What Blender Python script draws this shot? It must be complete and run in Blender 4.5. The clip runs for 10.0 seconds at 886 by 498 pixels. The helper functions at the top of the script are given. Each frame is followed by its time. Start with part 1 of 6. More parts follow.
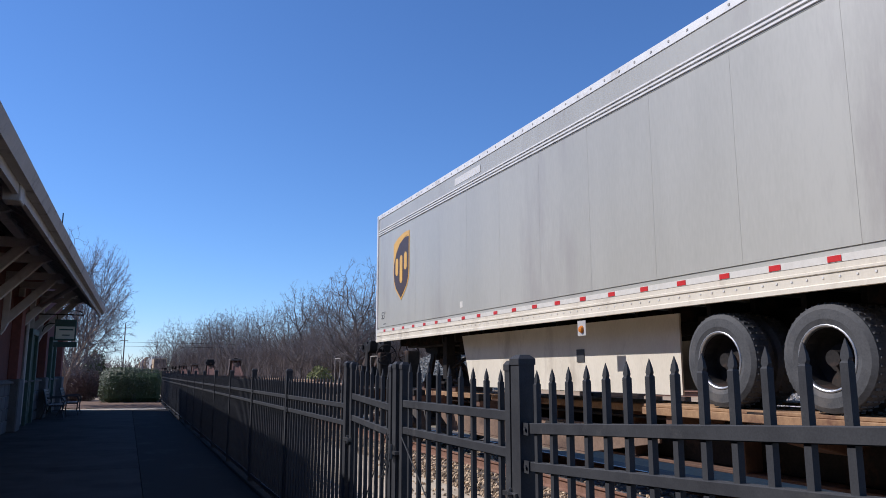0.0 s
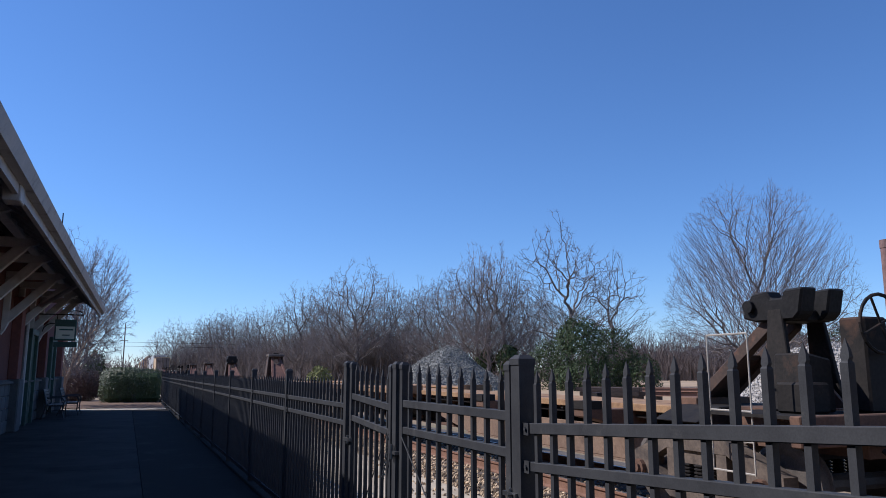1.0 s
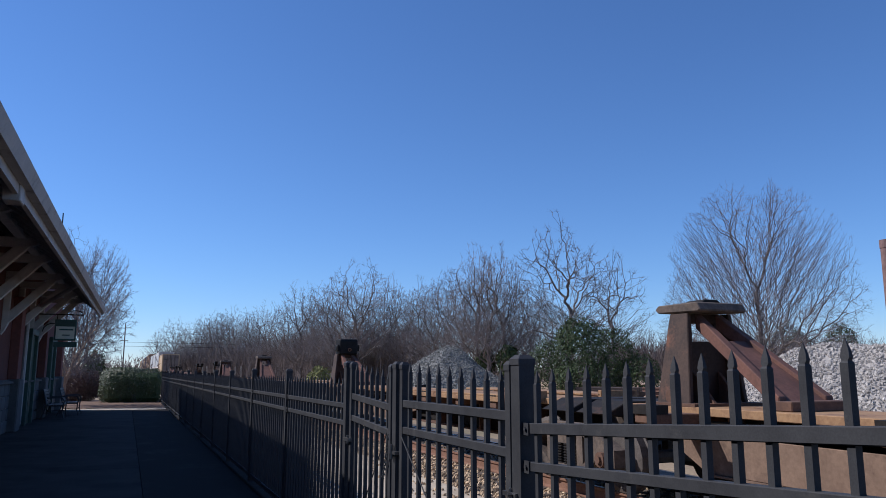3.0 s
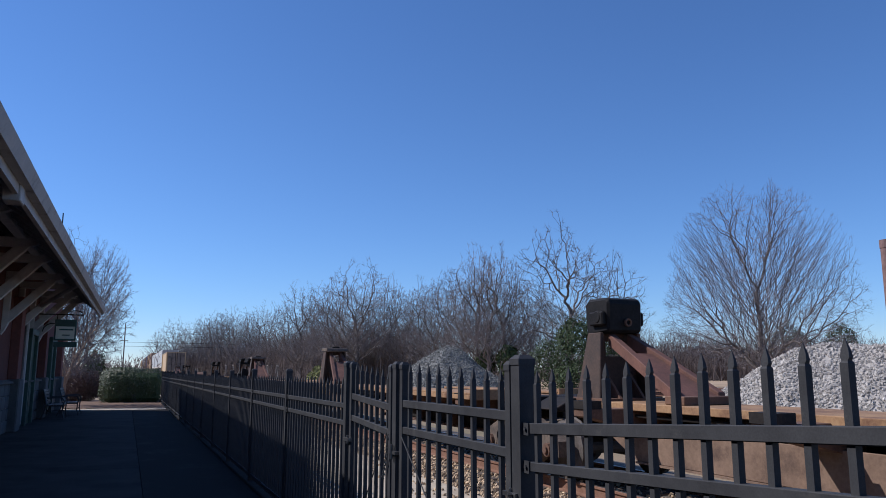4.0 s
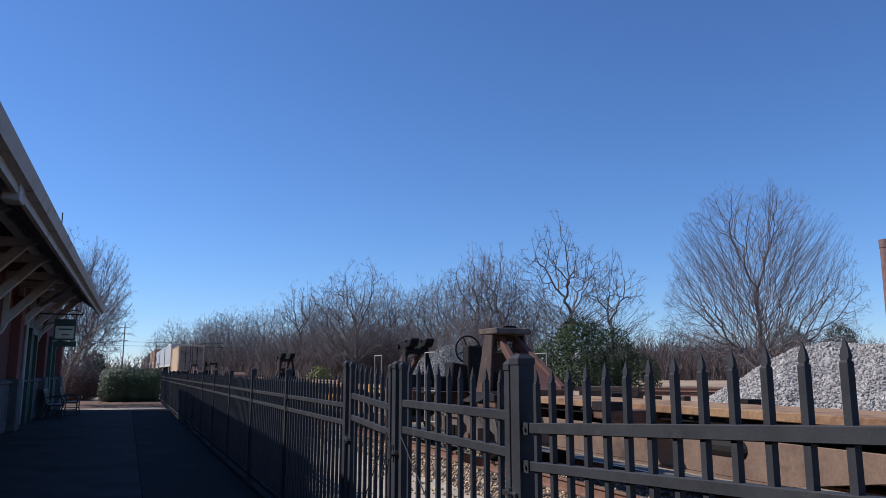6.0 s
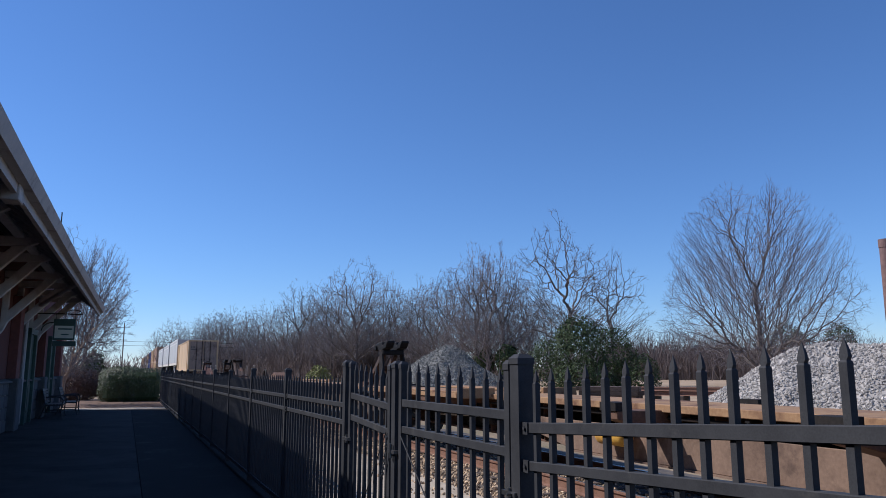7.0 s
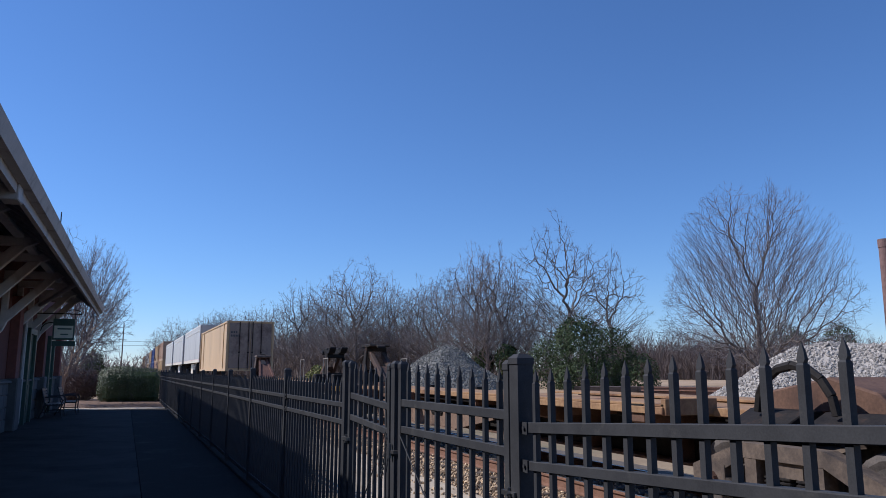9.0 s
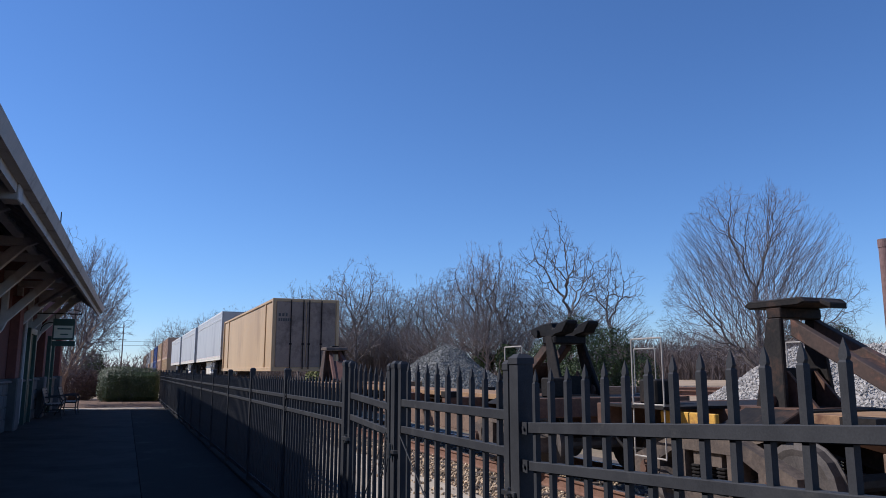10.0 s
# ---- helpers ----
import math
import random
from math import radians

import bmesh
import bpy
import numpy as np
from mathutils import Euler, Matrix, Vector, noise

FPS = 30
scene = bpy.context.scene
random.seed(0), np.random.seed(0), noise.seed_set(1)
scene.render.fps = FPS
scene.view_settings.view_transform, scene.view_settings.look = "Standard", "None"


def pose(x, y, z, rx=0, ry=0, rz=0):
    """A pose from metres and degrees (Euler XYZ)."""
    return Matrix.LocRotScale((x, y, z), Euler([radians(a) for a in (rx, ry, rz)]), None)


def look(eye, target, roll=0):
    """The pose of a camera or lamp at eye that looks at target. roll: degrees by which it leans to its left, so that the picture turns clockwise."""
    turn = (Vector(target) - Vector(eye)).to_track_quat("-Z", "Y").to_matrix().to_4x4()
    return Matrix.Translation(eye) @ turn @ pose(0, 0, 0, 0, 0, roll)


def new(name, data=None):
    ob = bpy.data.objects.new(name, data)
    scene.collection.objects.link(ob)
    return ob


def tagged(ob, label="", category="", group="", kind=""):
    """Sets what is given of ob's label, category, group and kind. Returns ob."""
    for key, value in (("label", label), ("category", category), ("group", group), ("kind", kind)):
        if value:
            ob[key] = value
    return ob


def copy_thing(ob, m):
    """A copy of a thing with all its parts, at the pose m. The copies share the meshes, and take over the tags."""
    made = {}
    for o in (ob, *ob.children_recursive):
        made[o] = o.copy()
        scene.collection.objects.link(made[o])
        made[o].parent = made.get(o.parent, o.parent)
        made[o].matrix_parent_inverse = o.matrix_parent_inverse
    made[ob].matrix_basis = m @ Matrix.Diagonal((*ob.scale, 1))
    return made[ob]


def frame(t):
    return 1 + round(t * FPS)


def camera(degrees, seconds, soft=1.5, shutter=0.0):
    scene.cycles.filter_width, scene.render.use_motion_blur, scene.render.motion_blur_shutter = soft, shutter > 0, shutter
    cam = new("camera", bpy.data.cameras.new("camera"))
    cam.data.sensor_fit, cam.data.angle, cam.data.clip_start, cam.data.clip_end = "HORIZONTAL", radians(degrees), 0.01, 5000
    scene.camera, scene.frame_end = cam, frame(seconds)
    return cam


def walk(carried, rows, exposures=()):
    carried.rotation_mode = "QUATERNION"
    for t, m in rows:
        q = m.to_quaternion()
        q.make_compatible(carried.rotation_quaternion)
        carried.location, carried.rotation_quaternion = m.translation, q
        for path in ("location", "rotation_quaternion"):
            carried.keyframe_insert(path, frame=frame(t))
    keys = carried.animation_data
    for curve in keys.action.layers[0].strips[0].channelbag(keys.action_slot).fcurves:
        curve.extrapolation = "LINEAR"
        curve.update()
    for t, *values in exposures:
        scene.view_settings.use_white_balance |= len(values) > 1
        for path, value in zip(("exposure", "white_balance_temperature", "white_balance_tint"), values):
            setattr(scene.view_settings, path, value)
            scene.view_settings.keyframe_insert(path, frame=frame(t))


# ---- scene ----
# camera: stands still on the platform, 1.5 m above the paving
cam = camera(62.2, 10.0, soft=0.9)
EYE = Vector((0.0, 0.0, 1.5))


def aim(pitch, yaw):
    p, w = radians(pitch), radians(yaw)
    return look(EYE, EYE + Vector((math.sin(w) * math.cos(p), math.cos(w) * math.cos(p), math.sin(p))))


# held by hand: it settles a tenth of a degree to the side over the shot
walk(cam, [(0, aim(9.48, 22.98)), (4.5, aim(9.48, 22.98)), (7, aim(9.43, 23.05)), (10, aim(9.42, 23.09))],
     exposures=[(0, 0.12, 5380, 15), (1.0, 0.14, 5380, 15), (2.0, 0.13, 5380, 15), (2.5, 0.02, 5380, 15), (10, 0.01, 5380, 15)])

# ---------------------------------------------------------------- light
SUN_ELEVATION, SUN_AZIMUTH = radians(43), radians(-58)
world = bpy.data.worlds.new("sky")
scene.world = world
world.use_nodes = True
sky = world.node_tree.nodes.new("ShaderNodeTexSky")
sky.sky_type = "NISHITA"
sky.sun_disc = False
sky.sun_elevation, sky.sun_rotation = SUN_ELEVATION, SUN_AZIMUTH
sky.altitude, sky.air_density, sky.dust_density, sky.ozone_density = 300, 1.0, 0.0, 7.0
background = world.node_tree.nodes["Background"]
background.inputs["Strength"].default_value = 0.11
world.node_tree.links.new(sky.outputs[0], background.inputs["Color"])
sun = new("sun", bpy.data.lights.new("sun", "SUN"))
sun.data.energy, sun.data.angle, sun.data.color = 4.9, radians(0.5), (1.0, 0.87, 0.70)
to_sun = Vector((math.sin(SUN_AZIMUTH) * math.cos(SUN_ELEVATION), math.cos(SUN_AZIMUTH) * math.cos(SUN_ELEVATION), math.sin(SUN_ELEVATION)))
sun.matrix_world = look(to_sun * 50, (0, 0, 0))


# ---------------------------------------------------------------- materials
def mat(name, dark, light, scale=6.0, rough=0.7, metal=0.0, bump=0.2, fine=60.0, stain=None, stain_scale=1.2,
        stain_amount=0.5, stretch=(1, 1, 1), per_piece=0.0, island=0.0, rough_var=0.15, coat=0.0, gloss=0.5):
    """Two scales of noise between two colours, an optional stain layer, and a fine bump."""
    m = bpy.data.materials.new(name)
    m.use_nodes = True
    nt = m.node_tree
    n, link = nt.nodes, nt.links.new
    bsdf = n["Principled BSDF"]
    bsdf.inputs["Specular IOR Level"].default_value = gloss
    co = n.new("ShaderNodeTexCoord")
    mp = n.new("ShaderNodeMapping")
    mp.inputs["Scale"].default_value = stretch
    link(co.outputs["Object"], mp.inputs["Vector"])
    a = n.new("ShaderNodeTexNoise")
    a.inputs["Scale"].default_value, a.inputs["Detail"].default_value, a.inputs["Roughness"].default_value = scale, 6, 0.65
    link(mp.outputs[0], a.inputs["Vector"])
    b = n.new("ShaderNodeTexNoise")
    b.inputs["Scale"].default_value, b.inputs["Detail"].default_value = fine, 4
    link(mp.outputs[0], b.inputs["Vector"])
    add = n.new("ShaderNodeMath")
    add.operation = "MULTIPLY_ADD"
    link(b.outputs[0], add.inputs[0])
    add.inputs[1].default_value = 0.5
    link(a.outputs[0], add.inputs[2])
    ramp = n.new("ShaderNodeValToRGB")
    ramp.color_ramp.elements[0].position, ramp.color_ramp.elements[1].position = 0.5, 0.98
    ramp.color_ramp.elements[0].color, ramp.color_ramp.elements[1].color = (*dark, 1), (*light, 1)
    link(add.outputs[0], ramp.inputs[0])
    colour = ramp.outputs[0]
    if stain:
        s = n.new("ShaderNodeTexNoise")
        s.inputs["Scale"].default_value, s.inputs["Detail"].default_value, s.inputs["Roughness"].default_value = stain_scale, 8, 0.7
        link(mp.outputs[0], s.inputs["Vector"])
        sr = n.new("ShaderNodeValToRGB")
        sr.color_ramp.elements[0].position, sr.color_ramp.elements[1].position = 0.62 - 0.25 * stain_amount, 0.72 - 0.1 * stain_amount
        link(s.outputs[0], sr.inputs[0])
        mix = n.new("ShaderNodeMixRGB")
        link(sr.outputs[0], mix.inputs[0])
        link(colour, mix.inputs[1])
        mix.inputs[2].default_value = (*stain, 1)
        colour = mix.outputs[0]
    for amount, source in ((per_piece, "object"), (island, "island")):
        if amount:
            if source == "object":
                r = n.new("ShaderNodeObjectInfo").outputs["Random"]
            else:
                r = n.new("ShaderNodeNewGeometry").outputs["Random Per Island"]
            vr = n.new("ShaderNodeMapRange")
            vr.inputs["To Min"].default_value, vr.inputs["To Max"].default_value = 1 - amount, 1 + amount
            link(r, vr.inputs["Value"])
            hsv = n.new("ShaderNodeHueSaturation")
            link(vr.outputs[0], hsv.inputs["Value"])
            link(colour, hsv.inputs["Color"])
            colour = hsv.outputs[0]
    link(colour, bsdf.inputs["Base Color"])
    rr = n.new("ShaderNodeMapRange")
    rr.inputs["To Min"].default_value, rr.inputs["To Max"].default_value = max(0.03, rough - rough_var), min(1, rough + rough_var)
    link(a.outputs[0], rr.inputs["Value"])
    link(rr.outputs[0], bsdf.inputs["Roughness"])
    bsdf.inputs["Metallic"].default_value = metal
    if coat:
        bsdf.inputs["Coat Weight"].default_value = coat
    if bump:
        bp = n.new("ShaderNodeBump")
        bp.inputs["Strength"].default_value, bp.inputs["Distance"].default_value = bump, 0.01
        link(add.outputs[0], bp.inputs["Height"])
        link(bp.outputs[0], bsdf.inputs["Normal"])
    return m


M_DIRT = mat("dry_grass", (0.16, 0.11, 0.06), (0.36, 0.27, 0.16), 0.6, 0.95, bump=0.6, fine=14, stain=(0.12, 0.11, 0.05), stain_scale=0.15)
M_YARD = mat("sandy_yard_dirt", (0.30, 0.21, 0.125), (0.48, 0.36, 0.23), 0.5, 0.95, bump=0.6, fine=12, stain=(0.22, 0.16, 0.09), stain_scale=0.25)
# darkened far below bare concrete: the depot's shade is in this colour
M_CONCRETE = mat("shade_dark_concrete", (0.034, 0.032, 0.031), (0.066, 0.062, 0.06), 1.5, 0.95, bump=0.25, fine=70, stain=(0.028, 0.027, 0.026), stain_scale=0.7, gloss=0.1)
M_APRON = mat("sandy_concrete", (0.38, 0.31, 0.22), (0.54, 0.46, 0.34), 1.5, 0.9, bump=0.3, fine=60, stain=(0.28, 0.22, 0.15), stain_scale=0.8)
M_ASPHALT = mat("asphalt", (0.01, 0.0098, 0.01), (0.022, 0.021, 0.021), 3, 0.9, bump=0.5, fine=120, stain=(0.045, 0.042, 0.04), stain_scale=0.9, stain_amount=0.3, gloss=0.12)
M_BALLAST = mat("ballast_bed", (0.06, 0.05, 0.04), (0.16, 0.13, 0.098), 5, 0.95, bump=1.0, fine=25)
M_STONE = mat("ballast_stone", (0.29, 0.20, 0.115), (0.56, 0.43, 0.28), 8, 0.9, bump=0.3, fine=60, island=0.45)
M_LIME = mat("crushed_limestone", (0.25, 0.228, 0.2), (0.47, 0.437, 0.388), 4, 0.9, bump=0.3, fine=60, island=0.35)
M_SLATE = mat("crushed_grey_stone", (0.12, 0.118, 0.105), (0.24, 0.236, 0.21), 4, 0.9, bump=0.3, fine=60, island=0.35)
M_MULCH = mat("pine_straw", (0.07, 0.04, 0.024), (0.20, 0.12, 0.07), 3, 0.95, bump=0.9, fine=40)
M_FENCE = mat("black_fence_paint", (0.037, 0.038, 0.042), (0.06, 0.062, 0.067), 7, 0.62, bump=0.06, fine=160, stain=(0.085, 0.083, 0.08), stain_scale=6, stain_amount=0.15)
M_FENCE.node_tree.nodes["Principled BSDF"].inputs["Specular IOR Level"].default_value = 0.1
M_STEEL = mat("galvanised_steel", (0.16, 0.16, 0.165), (0.30, 0.30, 0.30), 12, 0.4, metal=0.9, bump=0.1)
M_BRICKWALL = mat("mortar", (0.20, 0.17, 0.15), (0.32, 0.28, 0.25), 10, 0.95, bump=0.3)
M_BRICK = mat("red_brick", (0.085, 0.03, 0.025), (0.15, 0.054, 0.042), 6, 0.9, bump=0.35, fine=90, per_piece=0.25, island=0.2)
M_ASHLAR = mat("grey_stone", (0.07, 0.068, 0.066), (0.125, 0.122, 0.118), 3, 0.9, bump=0.5, fine=40, per_piece=0.15)
M_TRIM = mat("grey_trim_paint", (0.30, 0.285, 0.27), (0.42, 0.40, 0.38), 5, 0.6, bump=0.1, fine=80, stain=(0.15, 0.14, 0.13), stain_scale=2, stain_amount=0.3)
# trim paint lightened under the eave: bounced light is put into the colour
M_BRACKET = mat("bounce_lit_trim_paint", (0.46, 0.44, 0.42), (0.60, 0.58, 0.55), 5, 0.7, bump=0.1, fine=80, stain=(0.36, 0.34, 0.32), stain_scale=2, stain_amount=0.3)
M_SOFFIT = mat("soffit_boards", (0.16, 0.14, 0.12), (0.26, 0.23, 0.20), 3, 0.8, bump=0.2, stretch=(12, 1, 1))
M_ROOF = mat("slate_roof", (0.09, 0.09, 0.10), (0.18, 0.18, 0.19), 3, 0.8, bump=0.4, fine=20)
M_DARKGREEN = mat("dark_green_paint", (0.02, 0.05, 0.04), (0.045, 0.09, 0.07), 5, 0.45, bump=0.08)
M_CREAM = mat("cream_sign_paint", (0.56, 0.55, 0.42), (0.68, 0.66, 0.52), 6, 0.55, bump=0.05)
M_BENCH = mat("black_metal_bench", (0.02, 0.02, 0.022), (0.05, 0.05, 0.05), 10, 0.4, bump=0.1)
M_BARK = mat("grey_bark", (0.085, 0.072, 0.065), (0.19, 0.162, 0.145), 3, 0.95, bump=0.6, fine=18)
M_TWIG = mat("bare_twigs", (0.125, 0.108, 0.107), (0.23, 0.202, 0.2), 2, 0.95, bump=0)
M_WOODTWIG = mat("pale_bare_twigs", (0.145, 0.126, 0.122), (0.27, 0.24, 0.23), 2, 0.95, bump=0)
M_TANBARK = mat("smooth_tan_bark", (0.28, 0.20, 0.14), (0.45, 0.35, 0.26), 3, 0.8, bump=0.2, fine=18)
M_BRUSH = mat("winter_brush", (0.095, 0.073, 0.064), (0.19, 0.148, 0.128), 0.8, 0.95, bump=0, island=0.3)
M_LEAF = mat("evergreen_leaf", (0.027, 0.044, 0.016), (0.082, 0.112, 0.044), 2, 0.5, bump=0, island=0.4)
M_LEAF.node_tree.nodes["Principled BSDF"].inputs["Specular IOR Level"].default_value = 0.2
M_HEDGE = mat("hedge_leaf", (0.04, 0.056, 0.02), (0.145, 0.17, 0.07), 3, 0.5, bump=0, island=0.4)
M_SPRING = mat("yellow_green_leaf", (0.12, 0.13, 0.03), (0.22, 0.22, 0.06), 3, 0.7, bump=0, island=0.4)
M_RUSSET = mat("russet_twigs", (0.1, 0.058, 0.045), (0.19, 0.12, 0.095), 3, 0.9, bump=0, island=0.3)
M_RUST = mat("rusty_brown_steel", (0.078, 0.04, 0.025), (0.18, 0.1, 0.062), 2.2, 0.85, bump=0.3, fine=30, stain=(0.075, 0.04, 0.028), stain_scale=1.4)
M_DECK = mat("orange_rust_deck", (0.25, 0.14, 0.065), (0.45, 0.29, 0.145), 1.6, 0.85, bump=0.3, fine=25, stain=(0.13, 0.062, 0.034), stain_scale=1.6, stain_amount=0.7)
M_BLACKSTEEL = mat("sooty_steel", (0.010, 0.009, 0.009), (0.03, 0.026, 0.023), 4, 0.75, bump=0.3, fine=30, stain=(0.07, 0.04, 0.028), stain_scale=2, stain_amount=0.25)
for dull in (M_BLACKSTEEL,):
    dull.node_tree.nodes["Principled BSDF"].inputs["Specular IOR Level"].default_value = 0.2
M_GREASE = mat("greasy_black_casting", (0.008, 0.008, 0.009), (0.022, 0.021, 0.021), 5, 0.65, bump=0.4, fine=25, gloss=0.15)
M_HITCHRED = mat("rust_red_strut", (0.085, 0.038, 0.026), (0.18, 0.085, 0.06), 3, 0.8, bump=0.25, fine=30, stain=(0.10, 0.05, 0.035), stain_scale=2.5)
M_PLATE = mat("dusty_brown_plate", (0.13, 0.083, 0.055), (0.25, 0.168, 0.115), 1.6, 0.85, bump=0.25, fine=30, stain=(0.065, 0.04, 0.03), stain_scale=1.3, stain_amount=0.35)
M_TRUCK = mat("dusty_cast_steel", (0.06, 0.044, 0.034), (0.17, 0.13, 0.098), 4, 0.9, bump=0.4, fine=30, stain=(0.05, 0.04, 0.035), stain_scale=2.5)
M_YELLOW = mat("faded_yellow_paint", (0.52, 0.27, 0.03), (0.72, 0.42, 0.06), 3, 0.7, bump=0.15, stain=(0.28, 0.13, 0.05), stain_scale=2.5, stain_amount=0.45)
M_DARKRUST = mat("dark_brown_steel", (0.028, 0.019, 0.015), (0.08, 0.05, 0.037), 3, 0.8, bump=0.3, fine=30, stain=(0.19, 0.085, 0.05), stain_scale=2, stain_amount=0.3)
M_WHEEL = mat("dull_wheel_steel", (0.05, 0.042, 0.037), (0.13, 0.11, 0.095), 5, 0.7, bump=0.2)
M_HANDRAIL = mat("pale_grab_iron", (0.3, 0.27, 0.23), (0.48, 0.44, 0.38), 8, 0.6, bump=0.1)
M_RAIL = mat("rusty_rail", (0.14, 0.07, 0.04), (0.26, 0.14, 0.09), 6, 0.7, bump=0.2)
M_RAILTOP = mat("polished_railhead", (0.45, 0.43, 0.40), (0.6, 0.58, 0.55), 9, 0.3, metal=0.9, bump=0.05)
M_TIE = mat("creosoted_tie", (0.05, 0.038, 0.03), (0.13, 0.10, 0.08), 3, 0.95, bump=0.5, fine=30, stretch=(1, 6, 6), per_piece=0.3)
M_TRAILER = mat("light_grey_trailer_skin", (0.375, 0.365, 0.315), (0.45, 0.44, 0.385), 0.7, 0.35, bump=0.05, fine=40, stain=(0.345, 0.325, 0.292), stain_scale=0.8, stain_amount=0.35, stretch=(1, 1, 0.22), rough_var=0.1)
M_WHITE = mat("white_trailer_rail", (0.66, 0.64, 0.60), (0.80, 0.78, 0.73), 4, 0.45, bump=0.06, stain=(0.52, 0.48, 0.42), stain_scale=3, stain_amount=0.35)
M_CREAMRAIL = mat("cream_skirt", (0.62, 0.56, 0.44), (0.74, 0.68, 0.55), 2, 0.55, bump=0.08, stain=(0.50, 0.44, 0.34), stain_scale=1.5, stain_amount=0.4, stretch=(1, 1, 0.4))
M_SEAM = mat("seam_sealant", (0.30, 0.285, 0.26), (0.37, 0.35, 0.32), 8, 0.7, bump=0)
M_REDTAPE = mat("red_reflective_tape", (0.48, 0.02, 0.02), (0.62, 0.04, 0.035), 9, 0.35, bump=0)
M_WHITETAPE = mat("white_reflective_tape", (0.62, 0.585, 0.51), (0.72, 0.69, 0.61), 9, 0.35, bump=0)
M_TYRE = mat("tyre_rubber", (0.035, 0.036, 0.038), (0.075, 0.076, 0.078), 8, 0.75, bump=0.3, fine=50, stain=(0.11, 0.10, 0.09), stain_scale=3, stain_amount=0.3)
M_RIM = mat("aluminium_rim", (0.5, 0.5, 0.5), (0.7, 0.7, 0.7), 8, 0.35, metal=0.85, bump=0.05)
M_GOLD = mat("gold_emblem_paint", (0.62, 0.33, 0.03), (0.78, 0.46, 0.08), 2, 0.4, bump=0)
M_BROWN = mat("dark_brown_emblem_paint", (0.045, 0.022, 0.012), (0.075, 0.04, 0.022), 2, 0.4, bump=0)
M_AMBER = mat("amber_lens", (0.5, 0.14, 0.01), (0.65, 0.22, 0.02), 9, 0.25, bump=0)
M_INK = mat("black_lettering", (0.04, 0.04, 0.04), (0.07, 0.07, 0.07), 9, 0.5, bump=0)
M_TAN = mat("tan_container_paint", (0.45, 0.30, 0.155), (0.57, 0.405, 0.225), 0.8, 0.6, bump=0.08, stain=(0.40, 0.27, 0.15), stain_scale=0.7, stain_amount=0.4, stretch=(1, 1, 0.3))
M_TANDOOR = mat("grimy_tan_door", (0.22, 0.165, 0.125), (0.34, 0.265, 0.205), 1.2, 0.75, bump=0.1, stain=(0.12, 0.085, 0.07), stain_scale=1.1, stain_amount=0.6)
M_SILVER = mat("white_box_paint", (0.37, 0.36, 0.34), (0.49, 0.48, 0.455), 0.8, 0.5, bump=0.05, stain=(0.31, 0.30, 0.295), stain_scale=0.7, stretch=(1, 1, 0.3))
M_BLUE = mat("blue_container_paint", (0.03, 0.05, 0.17), (0.05, 0.09, 0.26), 0.8, 0.6, bump=0.05)
M_ORANGE = mat("faded_orange_container_paint", (0.40, 0.25, 0.16), (0.50, 0.34, 0.23), 0.8, 0.6, bump=0.05)
M_POLE = mat("weathered_pole", (0.12, 0.09, 0.07), (0.22, 0.17, 0.14), 4, 0.9, bump=0.3, stretch=(6, 6, 1))
M_CHIMNEY = mat("chimney_brick", (0.13, 0.075, 0.066), (0.22, 0.135, 0.118), 3, 0.9, bump=0.4, fine=30)


